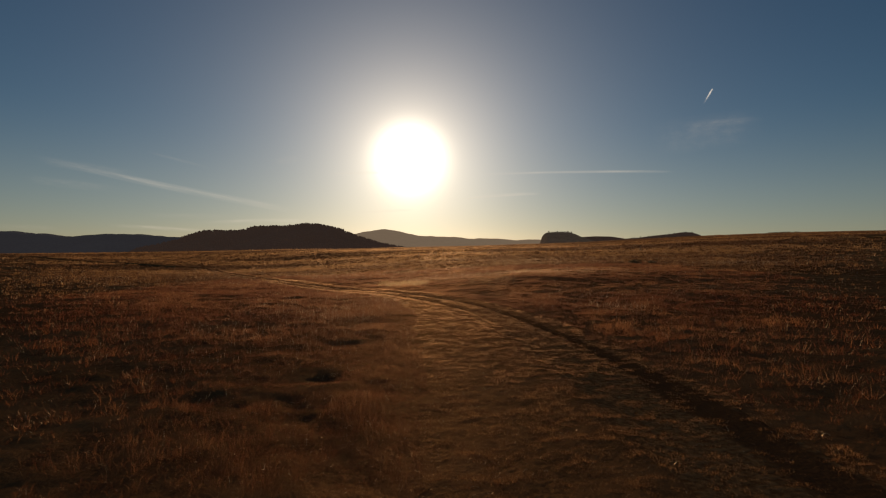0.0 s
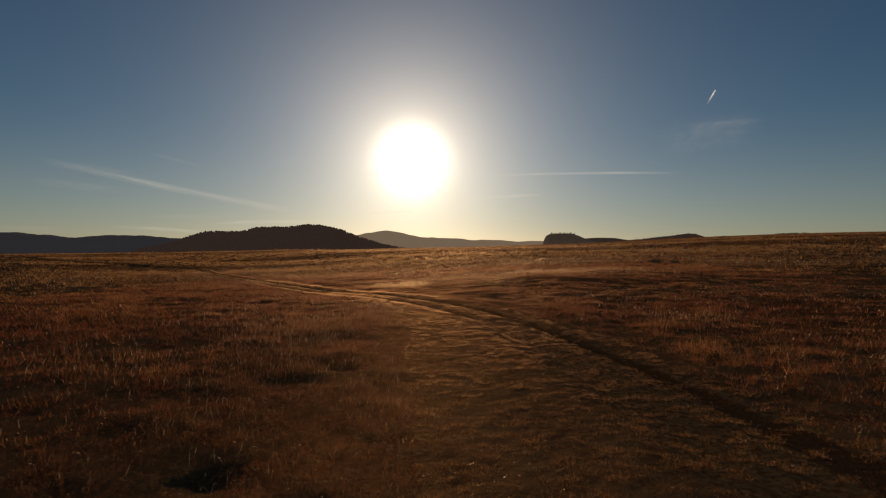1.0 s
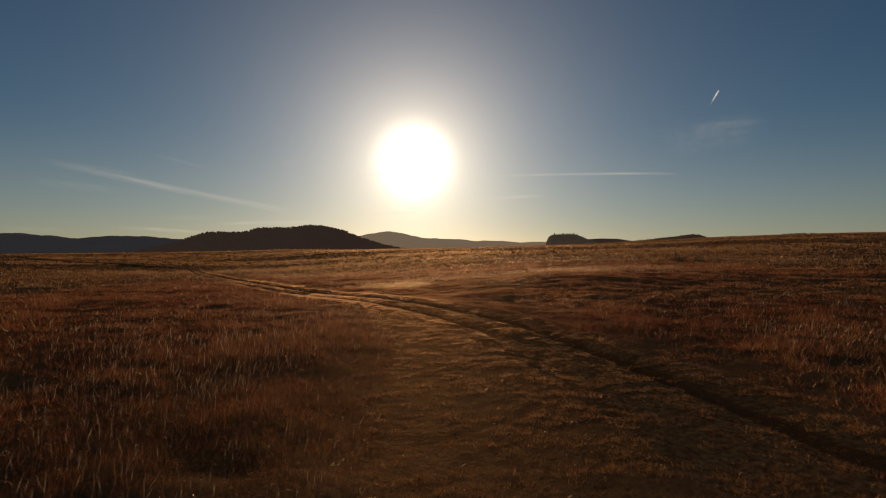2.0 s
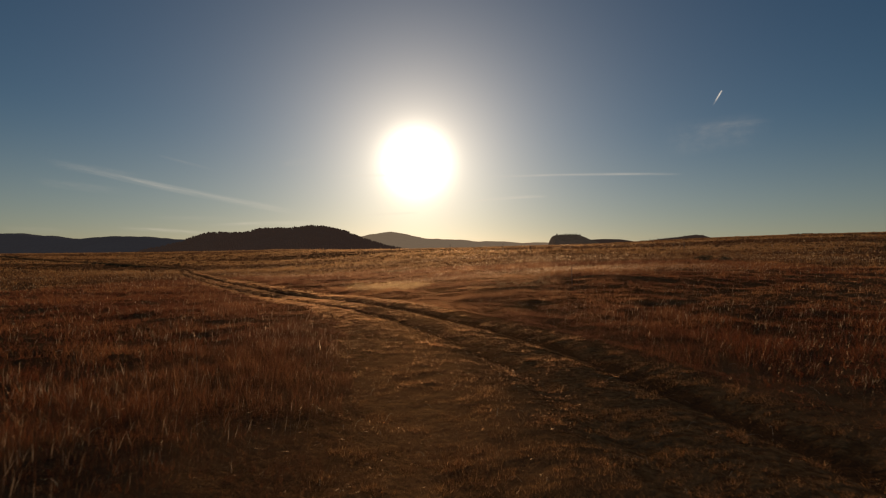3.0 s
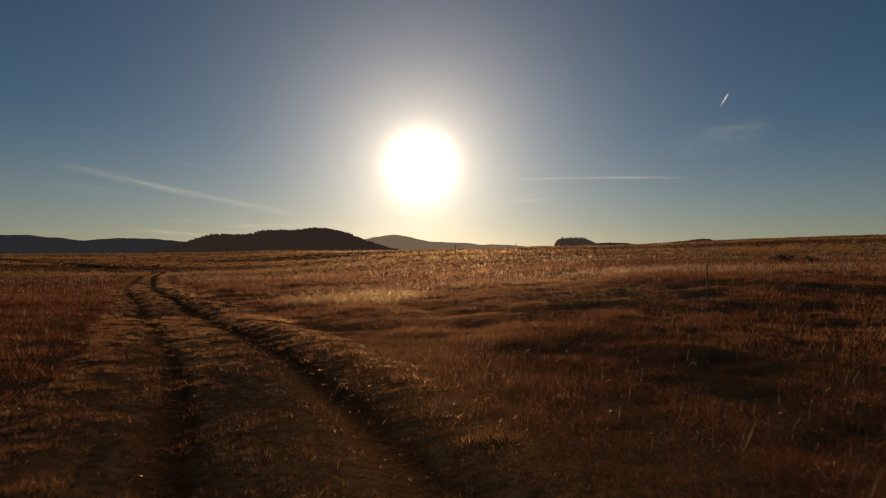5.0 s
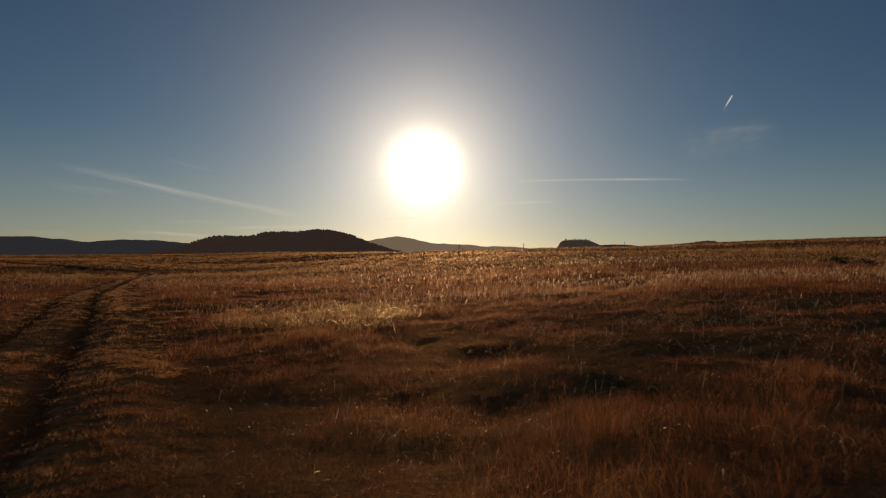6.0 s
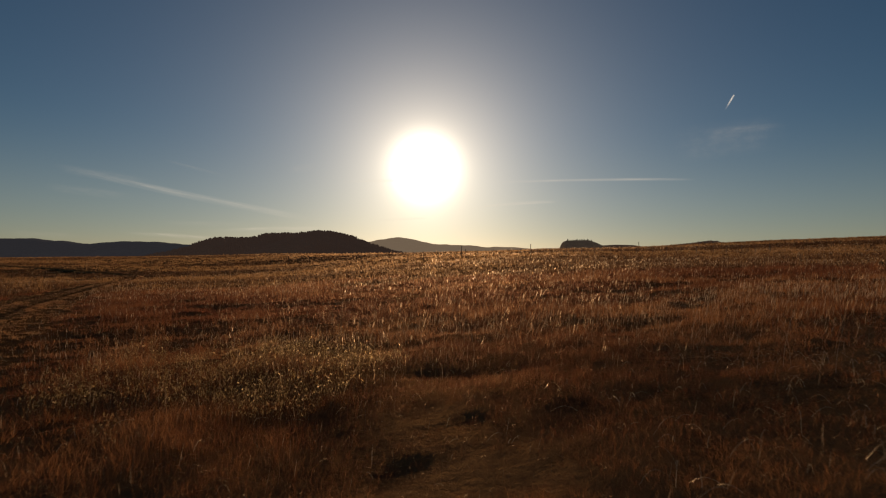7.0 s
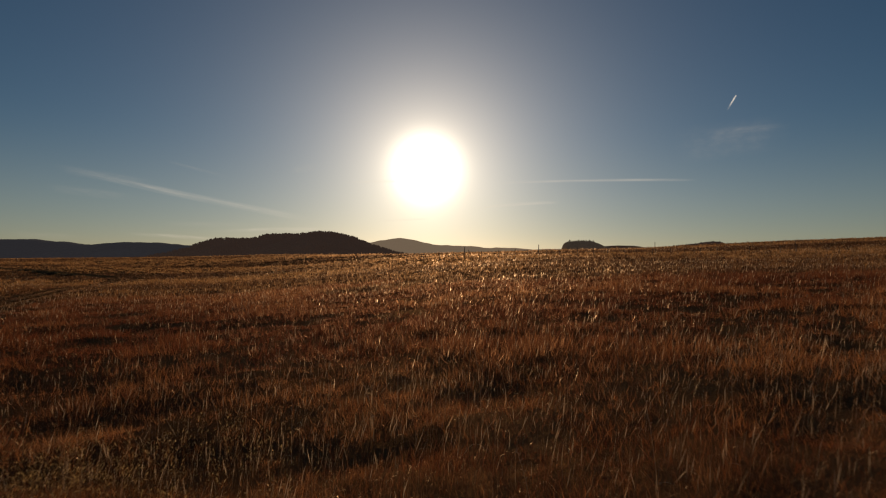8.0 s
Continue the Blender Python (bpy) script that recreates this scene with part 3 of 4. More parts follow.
def trodden(x, y, offset):
    """1 where wheels and feet keep the grass short, 0 in the open field."""
    edge = 0.5 * (value_noise(x, y, 0.9, 12) - 0.5) + 0.9 * (value_noise(x, y, 3.5, 13) - 0.5)
    return smooth(0.25, -0.25, offset + edge - mown_left(y)) * smooth(-0.25, 0.25, offset + 0.9 * edge + mown_right(y))


def sow(rng, tries, far, near=3.2):
    """Places over the field, thinned with their distance from the walk."""
    q = rng.random(tries)
    depth = (near ** 0.3 + q * (far ** 0.3 - near ** 0.3)) ** (1 / 0.3)
    y = rng.uniform(-1.0, 55.5, tries) + depth
    return rng.uniform(-0.87, 0.87, tries) * depth, y


def blades(x, y, z, tall, wide, lean, turn, rng, tone, bent):
    """Arrays of blades: bowed lances where bent, else one triangle each."""
    n = len(x)
    facing = rng.uniform(0, math.tau, n)
    side = np.stack([np.cos(facing), np.sin(facing), np.zeros(n)], -1) * (wide / 2)[:, None]
    over = np.stack([np.cos(turn), np.sin(turn), np.zeros(n)], -1) * (lean * tall)[:, None]
    root = np.stack([x, y, z - 0.02], -1)
    up = np.zeros((n, 3))
    up[:, 2] = tall
    tip = root + up * np.sqrt(np.maximum(1 - lean ** 2, 0.05))[:, None] + over
    if bent:
        mid = root + up * 0.5 + over * 0.22
        points = np.stack([root, mid - side, tip, mid + side], 1).reshape(-1, 3)
        b = np.arange(n)[:, None] * 4
        return points, [np.concatenate([b, b + 1, b + 2, b + 3], 1)], np.repeat(tone, 4)
    points = np.stack([root - side, root + side, tip], 1).reshape(-1, 3)
    b = np.arange(n)[:, None] * 3
    return points, [np.concatenate([b, b + 1, b + 2], 1)], np.repeat(tone, 3)


def tufts(rng, count, each, far, loose=1.0):
    """Blades drawn together into tufts: their places, the way out from the tuft's middle, and a number that the tuft shares."""
    cx, cy = sow(rng, count // each, far)
    d = nearest_depth(cx, cy)
    own = rng.random(len(cx))
    spread_by = loose * (0.05 + 0.07 * own) * np.maximum(1, d / 6) ** 0.75
    r = np.abs(rng.normal(0, 1, (len(cx), each))) * spread_by[:, None]
    a = rng.uniform(0, math.tau, (len(cx), each))
    x, y = cx[:, None] + r * np.cos(a), cy[:, None] + r * np.sin(a)
    return x.ravel(), y.ravel(), a.ravel(), np.repeat(own, each)


def field_grass(tries, seed, name, label, mat, bent, nearest, farthest, reach, thin):
    rng = np.random.default_rng(seed)
    x, y, turn, tuft = tufts(rng, tries, 13, reach)
    d = nearest_depth(x, y)
    ragged = d * (0.8 + 0.4 * value_noise(x, y, 7.0, 28))
    keep = (ragged >= nearest) & (ragged < farthest)
    x, y, d, turn, tuft = (a[keep] for a in (x, y, d, turn, tuft))
    offset = track_offset(x, y)
    worn = trodden(x, y, offset)
    patch = 0.6 * value_noise(x, y, 3.2, 21) + 0.4 * value_noise(x, y, 0.9, 22)
    clump = value_noise(x, y, 0.75, 25) * (0.5 + 0.9 * value_noise(x, y, 2.6, 26))
    keep = (worn < 0.5) & (0.5 * patch + 0.5 * clump + rng.uniform(-0.12, 0.12, len(x)) > 0.21 + 0.08 * sparse(x, y) + 0.22 * hollow(x, y)) & (np.abs(offset) > 1.2)
    x, y, d, turn, tuft, patch, clump, offset = (a[keep] for a in (x, y, d, turn, tuft, patch, clump, offset))
    n = len(x)
    tall = (0.07 + (0.31 + 0.09 * smooth(55, 80, y)) * patch * (0.35 + 0.9 * tuft)) * rng.uniform(0.5, 1.15, n) * (0.45 + 1.25 * clump) * (1 + 0.25 * smooth(20, 80, d))
    tall = tall * (1 - 0.25 * smooth(1.6, 0.0, offset - mown_left(y)) * (offset > 0)) * (1 - 0.5 * smooth(3.0, 0.0, -offset - mown_right(y)) * (offset < 0))
    tall = tall * (1 - 0.42 * sparse(x, y)) * (1 - 0.5 * hollow(x, y))
    wide = thin * (d / 3.3) ** 0.92 * rng.uniform(0.7, 1.4, n)
    lean = np.clip(rng.normal(0.58 - 0.14 * smooth(55, 80, y), 0.24, n), 0.03, 0.97)
    turn = turn + rng.normal(0, 0.7, n)
    drifts = (0.75 * smooth(0.45, 0.62, value_noise(x * 0.07, y, 19.0, 72)) - 0.17) * smooth(100, 150, y)
    tone = 0.30 + 0.4 * (tuft - 0.5) + 0.5 * (value_noise(x, y, 2.3, 24) - 0.5) + 0.5 * (value_noise(x * 0.5, y, 9.0, 27) - 0.5) + 0.3 * (clump - 0.5) + drifts + 0.3 * pale_belt(x, y)
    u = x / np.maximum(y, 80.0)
    # grass on the lip toned paler, in place of sunlight catching it
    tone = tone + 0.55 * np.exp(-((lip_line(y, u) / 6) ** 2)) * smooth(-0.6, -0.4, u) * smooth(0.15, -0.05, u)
    tone = np.clip(tone + rng.normal(0.0, 0.16, n) + np.where(rng.random(n) < 0.07, 0.5, 0), 0, 1)
    z = height(x, y, offset)
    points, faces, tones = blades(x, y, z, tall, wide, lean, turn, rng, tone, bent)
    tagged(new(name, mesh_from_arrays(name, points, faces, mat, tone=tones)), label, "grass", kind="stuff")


def short_grass(seed):
    """Cropped, matted grass on and beside the track: low mats a hand wide with bare soil between them."""
    rng = np.random.default_rng(seed)
    points, faces, tones, count = [], [], [], 0
    for y0, y1, x0, x1, per, each, size in ((2.0, 54.0, -13.0, 8.0, 62, 36, 1.0), (54.0, 80.0, -32.0, -4.0, 16, 26, 1.5), (80.0, 165.0, -82.0, -22.0, 3, 16, 3.2)):
        n = int((y1 - y0) * (x1 - x0) * per)
        cx, cy = rng.uniform(x0, x1, n), rng.uniform(y0, y1, n)
        offset = track_offset(cx, cy)
        bare = 0.95 * np.exp(-(((offset + GAUGE / 2) / (0.30 + 0.3 * smooth(20, 9, cy))) ** 2)) + 0.7 * np.exp(-(((offset - GAUGE / 2) / 0.28) ** 2)) * smooth(24, 34, cy)
        low = value_noise(cx, cy * 1.7, 0.45, 33)
        keep = (trodden(cx, cy, offset) > 0.4) & (rng.random(n) > bare) & (low + rng.uniform(-0.2, 0.2, n) > 0.22)
        cx, cy, low = cx[keep], cy[keep], 0.4 + 0.9 * low[keep]
        own = rng.random(len(cx))
        r = rng.random((len(cx), each)) ** 0.6 * (0.035 + 0.055 * own)[:, None] * size
        a = rng.uniform(0, math.tau, (len(cx), each))
        x, y = (cx[:, None] + 1.6 * r * np.cos(a)).ravel(), (cy[:, None] + 0.8 * r * np.sin(a)).ravel()
        m = len(x)
        own, low, turn = np.repeat(own, each), np.repeat(low, each), a.ravel() + rng.normal(0, 0.8, m)
        d = nearest_depth(x, y)
        tall = (0.04 + 0.055 * own) * low * rng.uniform(0.5, 1.3, m) * np.sqrt(size)
        wide = 0.0034 * np.maximum(1, d / 3.3) ** 0.75 * rng.uniform(0.7, 1.4, m)
        lean = np.clip(rng.normal(0.58, 0.24, m), 0.05, 0.97)
        tone = np.clip(0.58 + 0.4 * (own - 0.5) + 0.5 * (value_noise(x, y, 1.7, 34) - 0.5) + rng.normal(0, 0.2, m) + np.where(rng.random(m) < 0.05, 0.4, 0), 0, 1)
        offset = track_offset(x, y)
        p, f, t = blades(x, y, height(x, y, offset) + 0.004, tall, wide, lean, turn, rng, tone, False)
        points.append(p)
        faces.append(f[0] + count)
        tones.append(t)
        count += len(p)
    data = mesh_from_arrays("short_grass", np.concatenate(points), [np.concatenate(faces)], SHORT, tone=np.concatenate(tones))
    tagged(new("short_grass", data), "cropped and matted straw-coloured grass along the track", "grass", kind="stuff")


def pale_belt(x, y):
    """A belt of paler, yellower grass on the -x side of the track."""
    return np.exp(-(((y - 65) / 4.0) ** 2)) * smooth(-13, -19, x) * smooth(-75, -55, x)


def sparse(x, y):
    """Low, thin growth with dark hollows on the +x side."""
    return np.maximum(smooth(2.0, 4.0, x) * smooth(36, 42, y) * smooth(59, 55, y) * (1 - np.exp(-(((x - 6.2) / 2.2) ** 2) - ((y - 49.5) / 2.5) ** 2)), 0.6 * smooth(59, 63, y) * smooth(84, 74, y) * smooth(-14, -10, x))


def seed_density(x, y):
    """Where the tall seeding grass stands: drifts that run across the slope."""
    bright = np.exp(-(((x + 4.2) / 2.8) ** 2) - ((y - 57.5) / 3.8) ** 2) * 0.07
    left = np.exp(-(((x + 5.6) / 4.2) ** 2) - ((y - 26) / 9.0) ** 2) * 0.30 * smooth(0.3, 0.6, value_noise(x, y, 1.8, 43))
    left = left + np.exp(-(((x - 8.9) / 1.3) ** 2) - ((y - 28) / 1.5) ** 2) * 0.35
    left = left + np.exp(-(((x - 10) / 8.0) ** 2) - ((y - 60) / 3.5) ** 2) * 0.10
    drift = smooth(0.48, 0.72, 0.7 * value_noise(x * 0.4, y, 6.0, 41) + 0.3 * value_noise(x, y, 1.6, 42))
    middle = np.exp(-(((x - 1.0) / 9.0) ** 2)) * smooth(58, 63, y) * smooth(110, 84, y) * 0.07
    return np.clip(bright + left + middle + drift * (0.06 + 0.12 * smooth(54, 63, y)) * (1 - 0.6 * smooth(-4, -9, x) * smooth(52, 58, y)) + pale_belt(x, y) * 0.06 + 0.008 + 0.012 * smooth(54, 62, y), 0, 1)


def seed_grass(tries, seed):
    rng = np.random.default_rng(seed)
    x, y = sow(rng, tries, 150.0)
    offset = track_offset(x, y)
    keep = (trodden(x, y, offset) < 0.3) & (np.abs(offset) > 1.8) & (rng.random(len(x)) < seed_density(x, y))
    x, y, offset = x[keep], y[keep], offset[keep]
    d = nearest_depth(x, y)
    n = len(x)
    z = height(x, y, offset)
    tall = rng.uniform(0.38, 0.68, n)
    wide = 0.0016 * np.maximum(1, d / 4.0) ** 0.85
    turn = rng.normal(-0.6, 0.9, n)
    lean = np.clip(rng.normal(0.13, 0.09, n), 0.02, 0.5)
    over = np.stack([np.cos(turn), np.sin(turn), np.zeros(n)], -1) * (lean * tall)[:, None]
    root = np.stack([x, y, z - 0.02], -1)
    up = np.zeros((n, 3))
    up[:, 2] = tall
    neck, tip = root + up * 0.66 + over * 0.5, root + up * 0.99 + over * 1.1
    facing = rng.uniform(0, math.tau, n)
    side = np.stack([np.cos(facing), np.sin(facing), np.zeros(n)], -1)
    stem = side * (wide / 2)[:, None]
    head = (0.0015 * np.maximum(1, d / 3.3) ** 0.8 * rng.uniform(0.6, 1.4, n))[:, None]
    belly = neck * 0.55 + tip * 0.45
    points = np.stack([root - stem, root + stem, neck, belly - side * head, tip, belly + side * head], 1).reshape(-1, 3)
    b = np.arange(n)[:, None] * 6
    faces = [np.concatenate([b, b + 1, b + 2], 1), np.concatenate([b + 2, b + 3, b + 4, b + 5], 1)]
    tone = (np.clip(rng.normal(0.85, 0.25, n), 0, 1)[:, None] * np.array([0.3, 0.3, 0.7, 1, 1, 1])).ravel()
    tagged(new("seed_grass", mesh_from_arrays("seed_grass", points, faces, SEED, tone=tone)), "tall pale grass stems with glinting seed heads", "grass", kind="stuff")


def weed_patch(count, seed):
    """A patch of pale flowering weeds: thin stems with small papery leaves that let the sun through."""
    rng = np.random.default_rng(seed)
    r, a = np.sqrt(rng.random(count)), rng.uniform(0, math.tau, count)
    x, y = -4.2 + 2.8 * r * np.cos(a), 57.6 + 3.5 * r * np.sin(a)
    offset = track_offset(x, y)
    keep = (offset < -3.4) & (0.6 * value_noise(x, y, 0.7, 64) + 0.4 * value_noise(x, y, 2.0, 65) + rng.uniform(-0.2, 0.2, count) - 0.3 * r ** 2 > 0.38)
    x, y, offset = x[keep], y[keep], offset[keep]
    n, each = len(x), 14
    tall = rng.uniform(0.18, 0.40, n) + 0.35 * value_noise(x, y, 0.8, 63) ** 2
    root = np.stack([x, y, height(x, y, offset) - 0.02], -1)
    lean = rng.normal(0, 0.1, (n, 2))
    tip = root + np.stack([lean[:, 0], lean[:, 1], tall], -1)
    stem = np.array([0.0015, 0, 0])
    stems = np.stack([root - stem, root + stem, tip], 1).reshape(-1, 3)
    share = rng.uniform(0.5, 1.0, (n, each, 1))
    c = root[:, None] * (1 - share) + tip[:, None] * share + rng.normal(0, 0.035, (n, each, 3))
    a, b = rng.normal(0, 0.45, (n, each, 3)) + np.array([0, 0, 1.0]), rng.normal(0, 1, (n, each, 3))
    a *= (rng.uniform(0.010, 0.028, (n, each)) / np.linalg.norm(a, axis=-1))[..., None]
    b *= (rng.uniform(0.003, 0.0065, (n, each)) / np.linalg.norm(b, axis=-1))[..., None]
    leaves = np.stack([c - a, c - b, c + a, c + b], 2).reshape(-1, 3)
    i, k = np.arange(n)[:, None] * 3, np.arange(n * each)[:, None] * 4 + len(stems)
    faces = [np.concatenate([i, i + 1, i + 2], 1), np.concatenate([k, k + 1, k + 2, k + 3], 1)]
    tone = np.concatenate([np.repeat(rng.random(n) * 0.3, 3), np.repeat(rng.uniform(0.0, 1.2, n * each), 4)])
    tagged(new("flowering_weeds", mesh_from_arrays("flowering_weeds", np.concatenate([stems, leaves]), faces, WEED, tone=tone)), "patch of pale yellow flowering weeds glowing against the sun", "weeds", kind="stuff")


def litter(count, seed):
    """Broken dead blades lying flat on the soil."""
    rng = np.random.default_rng(seed)
    x, y = sow(rng, count, 60.0)
    offset = track_offset(x, y)
    d = nearest_depth(x, y)
    n = len(x)
    turn = rng.uniform(0, math.tau, n)
    long = rng.uniform(0.03, 0.11, n) * np.maximum(1, d / 6) ** 0.5
    half = 0.0028 * (d / 3.3) ** 0.8 * rng.uniform(0.6, 1.4, n)
    z = height(x, y, offset) + rng.uniform(0.004, 0.02, n)
    c, s = np.cos(turn), np.sin(turn)
    tilt = rng.normal(0.1, 0.22, n) * long
    points = np.stack([np.stack([x - half * s, y + half * c, z], -1), np.stack([x + half * s, y - half * c, z + half * 0.5], -1), np.stack([x + long * c, y + long * s, z + np.abs(tilt)], -1)], 1).reshape(-1, 3)
    b = np.arange(n)[:, None] * 3
    tone = np.repeat(np.clip(rng.normal(0.45, 0.3, n), 0, 1), 3)
    tagged(new("grass_litter", mesh_from_arrays("grass_litter", points, [np.concatenate([b, b + 1, b + 2], 1)], SHORT, tone=tone)), "broken dead grass blades littering the soil", "litter", kind="stuff")


def fallen_straw(count, seed):
    """Bleached bowed stems that catch the sun."""
    rng = np.random.default_rng(seed)
    x, y = sow(rng, count, 30.0)
    stand = 700
    x, y = np.concatenate([x, rng.normal(4.2, 1.6, stand)]), np.concatenate([y, rng.normal(53.0, 2.6, stand)])
    offset = track_offset(x, y)
    d = nearest_depth(x, y)
    n = len(x)
    long, turn = np.concatenate([rng.uniform(0.04, 0.20, count), rng.uniform(0.08, 0.34, stand)]), rng.uniform(0, math.tau, n)
    arch = rng.uniform(0.25, 0.7, n) * long
    z = height(x, y, offset) + np.where(trodden(x, y, offset) > 0.4, 0.05, 0.22) * rng.uniform(0.5, 1.2, n)
    t = np.linspace(0, 1, 6)
    way = np.stack([np.cos(turn), np.sin(turn)], -1)
    flat = (t - 0.5)[None] * long[:, None]
    px, py = x[:, None] + flat * way[:, :1], y[:, None] + flat * way[:, 1:]
    pz = z[:, None] + arch[:, None] * (1 - (2 * t[None] - 0.8) ** 2) * 0.6
    half = (0.0009 * np.maximum(1, d / 4.5) ** 0.7)[:, None]
    low = np.stack([px - half * way[:, 1:], py + half * way[:, :1], pz], -1)
    high = np.stack([px + half * way[:, 1:], py - half * way[:, :1], pz + half], -1)
    points = np.concatenate([low, high], 1).reshape(-1, 3)
    b = np.arange(n)[:, None] * 12
    quads = np.concatenate([np.concatenate([b + i, b + i + 1, b + i + 7, b + i + 6], 1) for i in range(5)])
    tone = np.repeat(rng.random(n), 12)
    tagged(new("fallen_straw", mesh_from_arrays("fallen_straw", points, [quads], STRAW, tone=tone)), "loose bleached straw stems lying over the grass", "straw", kind="stuff")


short_grass(101)
field_grass(1180000, 102, "meadow_grass", "russet bunch grass in dense dry tufts", RUSSET, True, 0.0, 7.0, 30.0, 0.0016)
field_grass(1650000, 108, "prairie_grass", "russet and tan prairie grass in dry tufts", RUSSET, False, 7.0, 40.0, 110.0, 0.0035)
field_grass(950000, 103, "far_meadow_grass", "tan and olive dry grass covering the rising prairie", TAN, False, 40.0, 600.0, 620.0, 0.0068)
seed_grass(560000, 104)
weed_patch(3000, 106)
litter(60000, 107)
fallen_straw(2400, 105)


# ---- shrubs, fence ----
def shrub_crown(wide, tall, count, seed):
    """Small leaves on many twigs, with gaps and an uneven outline."""
    rng = random.Random(seed)
    bm = bmesh.new()
    layer = bm.verts.layers.float.new("tone")
    for _ in range(count):
        a, r, h = rng.uniform(0, math.tau), math.sqrt(rng.random()), rng.random()
        bulge = math.sqrt(max(0.0, 1 - (h - 0.35) ** 2 * 1.6)) * (0.75 + 0.3 * math.sin(a * 3 + seed))
        c = Vector((r * wide / 2 * bulge * math.cos(a), r * wide / 2 * bulge * math.sin(a), tall * (0.1 + 0.9 * h * (0.8 + 0.25 * math.sin(a * 2 + 1)))))
        q = Euler((rng.uniform(0, 3), rng.uniform(0, 3), rng.uniform(0, 6))).to_matrix()
        s = rng.uniform(0.02, 0.05) * wide
        vs = [bm.verts.new(c + q @ Vector(v)) for v in ((-s, 0, 0), (0, -s * 0.3, 0), (s, 0, 0), (0, s * 0.3, s * 0.2))]
        tone = rng.random()
        for v in vs:
            v[layer] = tone
        bm.faces.new(vs)
    return bm


def twigs(wide, tall, seed):
    rng = random.Random(seed)
    bm = bmesh.new()
    for _ in range(12):
        a, out = rng.uniform(0, math.tau), rng.uniform(0.2, 0.42) * wide
        foot, tip = Vector((0, 0, -0.05)), Vector((out * math.cos(a), out * math.sin(a), tall * rng.uniform(0.6, 0.95)))
        turn = (tip - foot).to_track_quat("Z", "Y").to_matrix().to_4x4()
        bmesh.ops.create_cone(bm, cap_ends=False, segments=5, radius1=0.018 * wide, radius2=0.004 * wide, depth=(tip - foot).length, matrix=Matrix.Translation((foot + tip) / 2) @ turn)
    return bm


def make_shrub(label, x, y, wide, tall, seed):
    shrub = new("sagebrush")
    part("stems", twigs(wide, tall, seed), BARK, shrub)
    part("foliage", shrub_crown(wide, tall, 900, seed), SAGE, shrub)
    shrub.location = (x, y, float(height(np.array([x]), np.array([y]))[0]) - 0.03)
    tagged(shrub, label, "shrub", group="sagebrush on the prairie")


make_shrub("wide dark sagebrush on the grassy rise", 31.5, 89.0, 2.6, 0.75, 1)
make_shrub("low dark sagebrush beside a taller one", 34.6, 90.0, 1.8, 0.5, 2)
# these four are added to imitate the dark shade of the gully bank
make_shrub("dark sagebrush standing in for the shaded bank of the hollow", -86.0, 171.0, 4.0, 0.5, 3)
make_shrub("dark sagebrush standing in for the shaded bank of the hollow", -92.5, 174.5, 5.0, 0.6, 4)
make_shrub("low dark sagebrush standing in for the shaded bank of the hollow", -98.5, 178.5, 4.0, 0.45, 5)
make_shrub("low dark sagebrush standing in for the shaded bank of the hollow", -105.0, 182.0, 4.5, 0.45, 6)


def post_bmesh(tall, thick, seed):
    rng = random.Random(seed)
    bm = bmesh.new()
    rings = []
    for k in range(6):
        h = -0.35 + (tall + 0.35) * k / 5
        r = thick / 2 * (1 - 0.12 * k / 5)
        sway = (rng.uniform(-0.006, 0.006), rng.uniform(-0.006, 0.006))
        rings.append([bm.verts.new((sway[0] + r * rng.uniform(0.85, 1.1) * math.cos(i * math.tau / 8), sway[1] + r * rng.uniform(0.85, 1.1) * math.sin(i * math.tau / 8), h)) for i in range(8)])
    for a, b in zip(rings, rings[1:]):
        for i in range(8):
            bm.faces.new((a[i], a[(i + 1) % 8], b[(i + 1) % 8], b[i]))
    bm.faces.new(rings[-1])
    return bm


def ground_at(x, y):
    return float(height(np.array([float(x)]), np.array([float(y)]))[0])


def lone_post():
    post = part("fence_post", post_bmesh(1.0, 0.045, 3), BARK)
    post.location = (6.6, 50.9, ground_at(6.6, 50.9))
    post.rotation_euler = (0.02, -0.03, 0)
    tagged(post, "thin weathered wooden post standing alone in tall grass", "post")


def make_fence():
    """A wire fence across the rise, with taller line posts between the stakes."""
    fence = new("wire_fence")
    tagged(fence, "old wire fence of weathered stakes crossing the prairie", "fence")
    rng = random.Random(9)
    stakes = []
    for k in range(26):
        x = -9.0 + 2.4 * k + rng.uniform(-0.4, 0.4)
        stakes.append((x, 140.0 + rng.uniform(-0.15, 0.15), rng.uniform(1.15, 1.45), 0.09))
    stakes += [(0.0, 140, 2.0, 0.12), (11.6, 140, 2.0, 0.12), (29.6, 140, 2.1, 0.10), (51.0, 140, 2.1, 0.10)]
    stakes.sort()
    for k, (x, y, tall, thick) in enumerate(stakes):
        post = part("post", post_bmesh(tall, thick, 50 + k), BARK, fence)
        post.location = (x, y, ground_at(x, y))
        post.rotation_euler = (rng.uniform(-0.05, 0.05), rng.uniform(-0.05, 0.05), 0)
    for h in (0.4, 0.75, 1.1):
        bm = bmesh.new()
        rings = []
        for x, y, tall, thick in stakes:
            z = ground_at(x, y) + h
            rings.append([bm.verts.new((x, y - thick / 2 + 0.006 * math.cos(a), z + 0.006 * math.sin(a))) for a in (0, 2.1, 4.2)])
        for a, b in zip(rings, rings[1:]):
            for i in range(3):
                bm.faces.new((a[i], a[(i + 1) % 3], b[(i + 1) % 3], b[i]))
        part("wire", bm, WIRE, fence, "thin rusted fence wire")


lone_post()
make_fence()


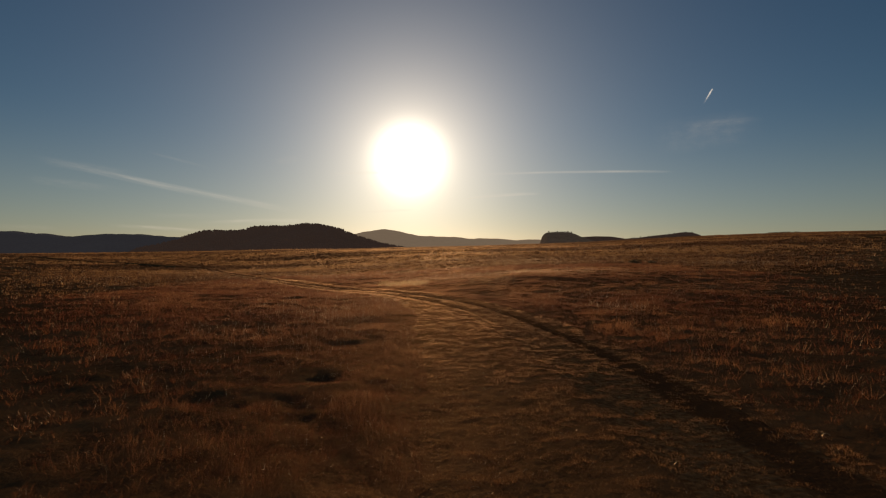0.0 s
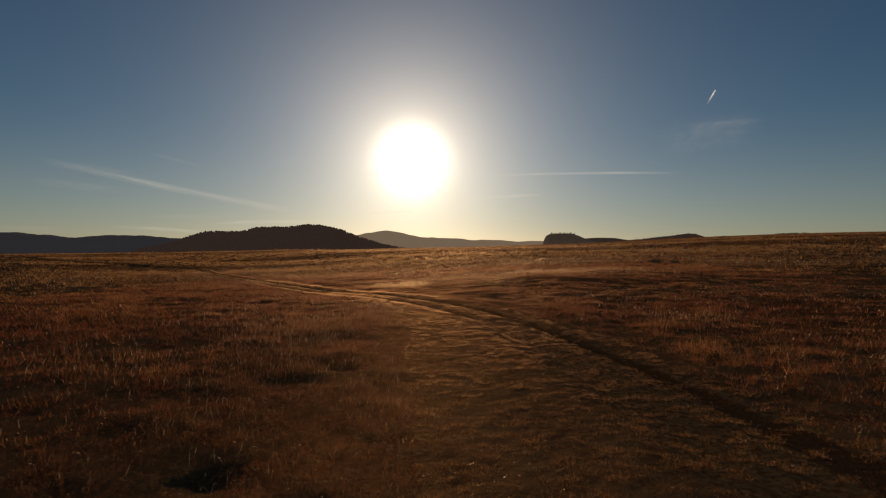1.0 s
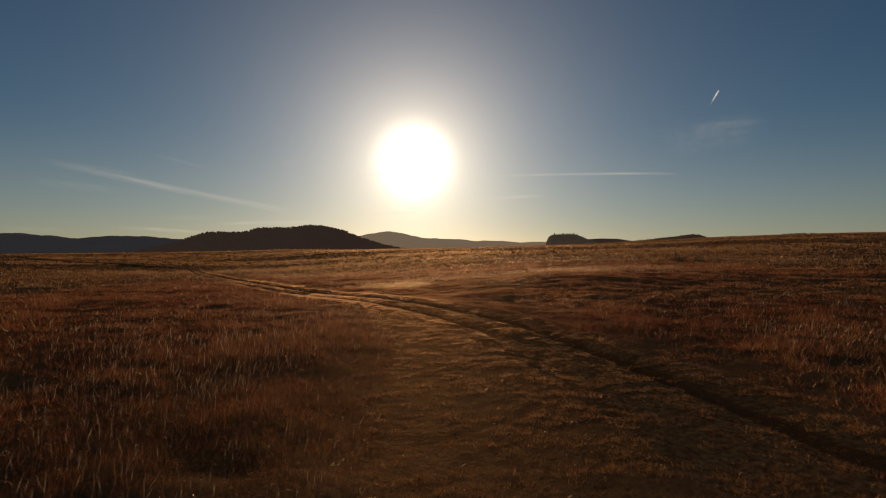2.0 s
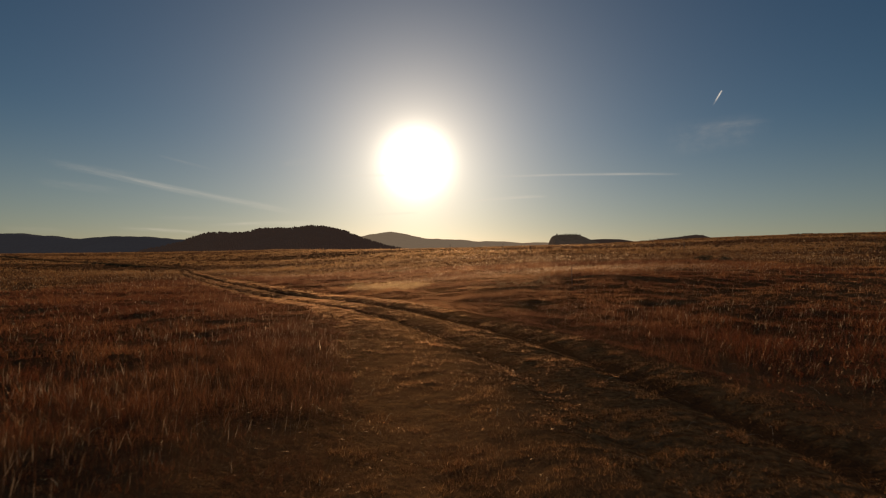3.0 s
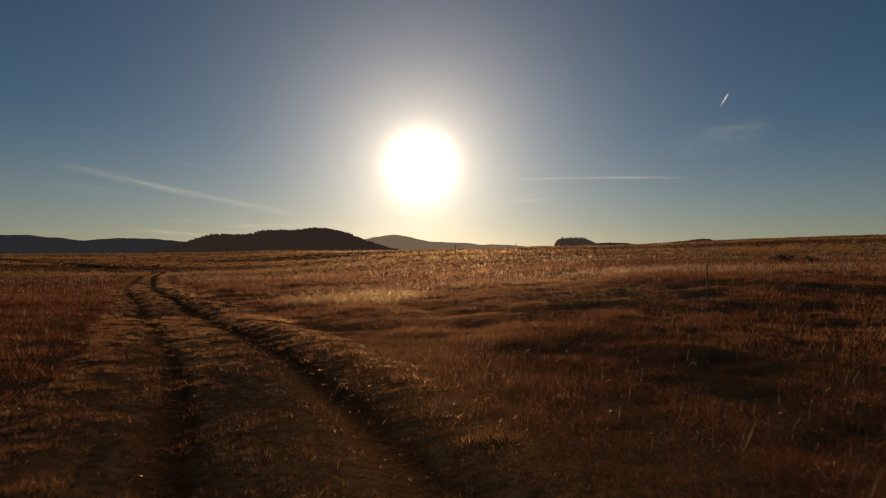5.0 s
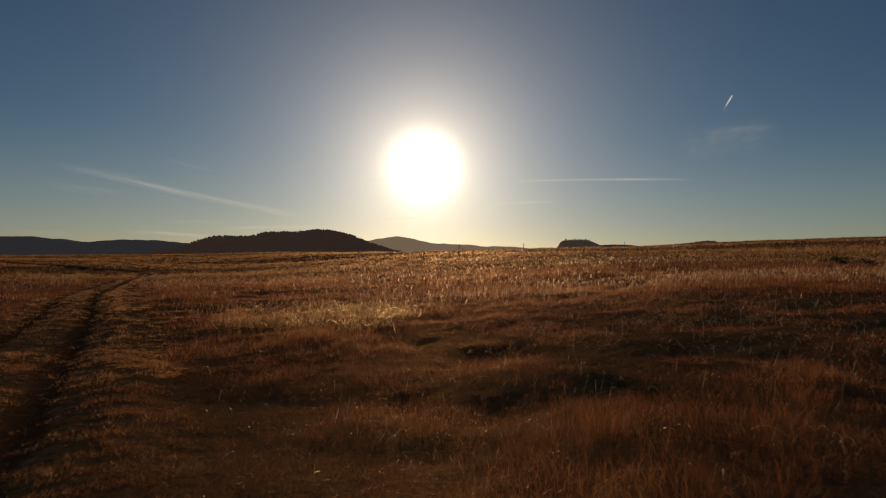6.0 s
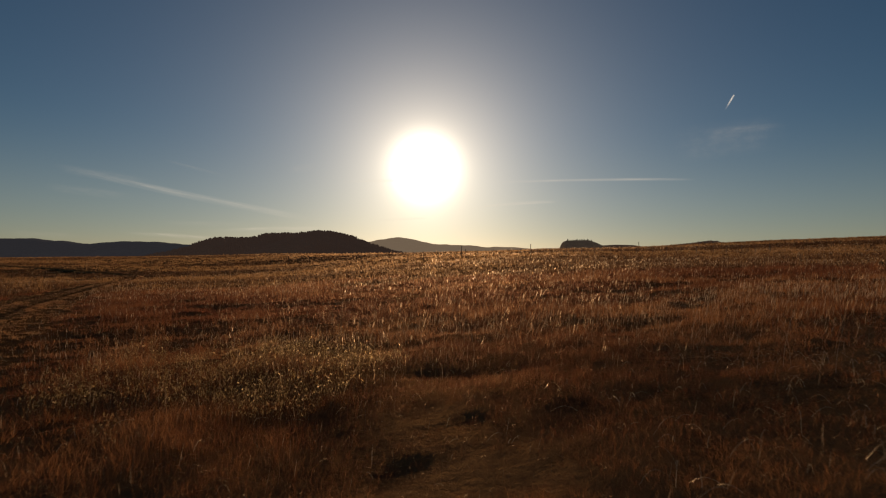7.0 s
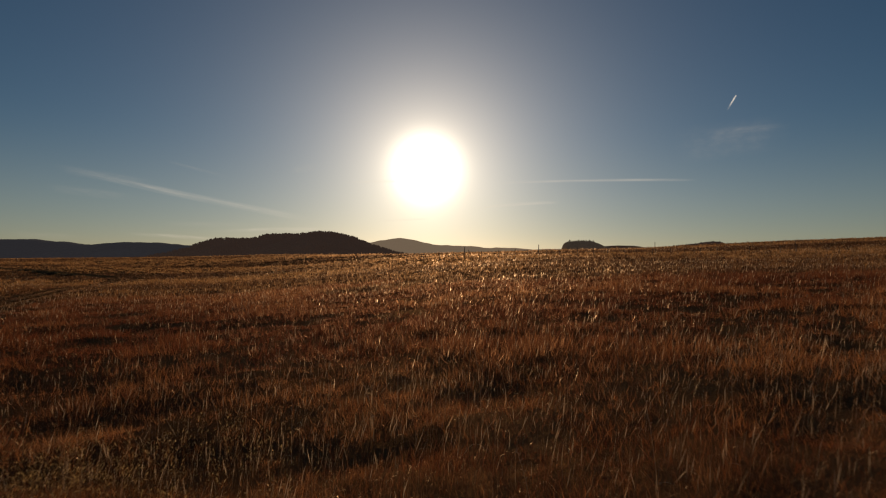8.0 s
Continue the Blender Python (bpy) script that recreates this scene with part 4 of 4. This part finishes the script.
# ---- single tall weeds ----
def lance(bm, layer, foot, tip, wide, tone):
    way = (tip - foot).normalized()
    side = way.cross(Vector((0.3, 0.9, 0.1))).normalized() * wide
    other = way.cross(side).normalized() * wide
    mid = foot.lerp(tip, 0.45)
    a, b = bm.verts.new(foot), bm.verts.new(tip)
    ring = [bm.verts.new(mid + v) for v in (side, other, -side, -other)]
    for v in (a, b, *ring):
        v[layer] = tone
    for i in range(4):
        bm.faces.new((a, ring[i], ring[(i + 1) % 4]))
        bm.faces.new((b, ring[(i + 1) % 4], ring[i]))


def make_weed(label, tall, seed):
    """One dry stalk that bows, side twigs and a drooping head of spikelets."""
    rng = random.Random(seed)
    weed = new("dry_weed")
    bow = rng.uniform(0.1, 0.25) * tall
    a = rng.uniform(0, math.tau)

    def at(t):
        return Vector((bow * t * t * math.cos(a), bow * t * t * math.sin(a), tall * t - 0.03))

    bm = bmesh.new()
    layer = bm.verts.layers.float.new("tone")
    rings = []
    for k in range(7):
        c, r = at(k / 6), 0.0026 * (1 - 0.6 * k / 6)
        rings.append([bm.verts.new(c + Vector((r * math.cos(q), r * math.sin(q), 0))) for q in (0, 2.1, 4.2)])
    for p, q in zip(rings, rings[1:]):
        for i in range(3):
            bm.faces.new((p[i], p[(i + 1) % 3], q[(i + 1) % 3], q[i]))
    for v in bm.verts:
        v[layer] = 0.45
    part("stalk", bm, STRAW, weed)
    bm = bmesh.new()
    layer = bm.verts.layers.float.new("tone")
    for k in range(16):
        t = 0.66 + 0.34 * k / 15
        q = rng.uniform(0, math.tau)
        foot = at(t)
        lance(bm, layer, foot, foot + Vector((0.022 * math.cos(q), 0.022 * math.sin(q), rng.uniform(0.004, 0.03))), 0.0032, rng.uniform(0.4, 1.0))
    part("seed_head", bm, SEED, weed)
    bm = bmesh.new()
    layer = bm.verts.layers.float.new("tone")
    for k in range(5):
        q, foot = rng.uniform(0, math.tau), at(rng.uniform(0.0, 0.3))
        lance(bm, layer, foot, foot + Vector((0.14 * math.cos(q), 0.14 * math.sin(q), rng.uniform(0.05, 0.2))), 0.003, rng.random())
    part("leaves", bm, RUSSET, weed)
    return tagged(weed, label, "weed", group="tall dry weeds in the prairie")


def scatter_weeds():
    rng = random.Random(12)
    kinds = [make_weed("tall dry grass stalk with a pale drooping seed head", 0.72, 1), make_weed("dry bowed grass stalk with a pale seed head", 0.58, 2), make_weed("slender upright dry stalk with a seed head", 0.66, 3)]
    spots = []
    for k in range(46):
        spots.append((rng.uniform(-3.5, 5.0), rng.uniform(58.5, 68.0)))
    for k in range(24):
        spots.append((rng.uniform(2.5, 8.0), rng.uniform(46.0, 57.0)))
    for k in range(12):
        spots.append((rng.uniform(-8.5, -3.6), rng.uniform(18.0, 33.0)))
    for k in range(14):
        spots.append((rng.uniform(6.8, 11.0), rng.uniform(16.0, 34.0)))
    for k, (x, y) in enumerate(spots):
        weed = kinds[k] if k < 3 else copy_thing(rng.choice(kinds), Matrix())
        size = rng.uniform(0.75, 1.2)
        weed.matrix_basis = Matrix.LocRotScale((x, y, ground_at(x, y)), Euler((rng.uniform(-0.1, 0.1), rng.uniform(-0.1, 0.1), rng.uniform(0, 6.28))), (size, size, size))


scatter_weeds()
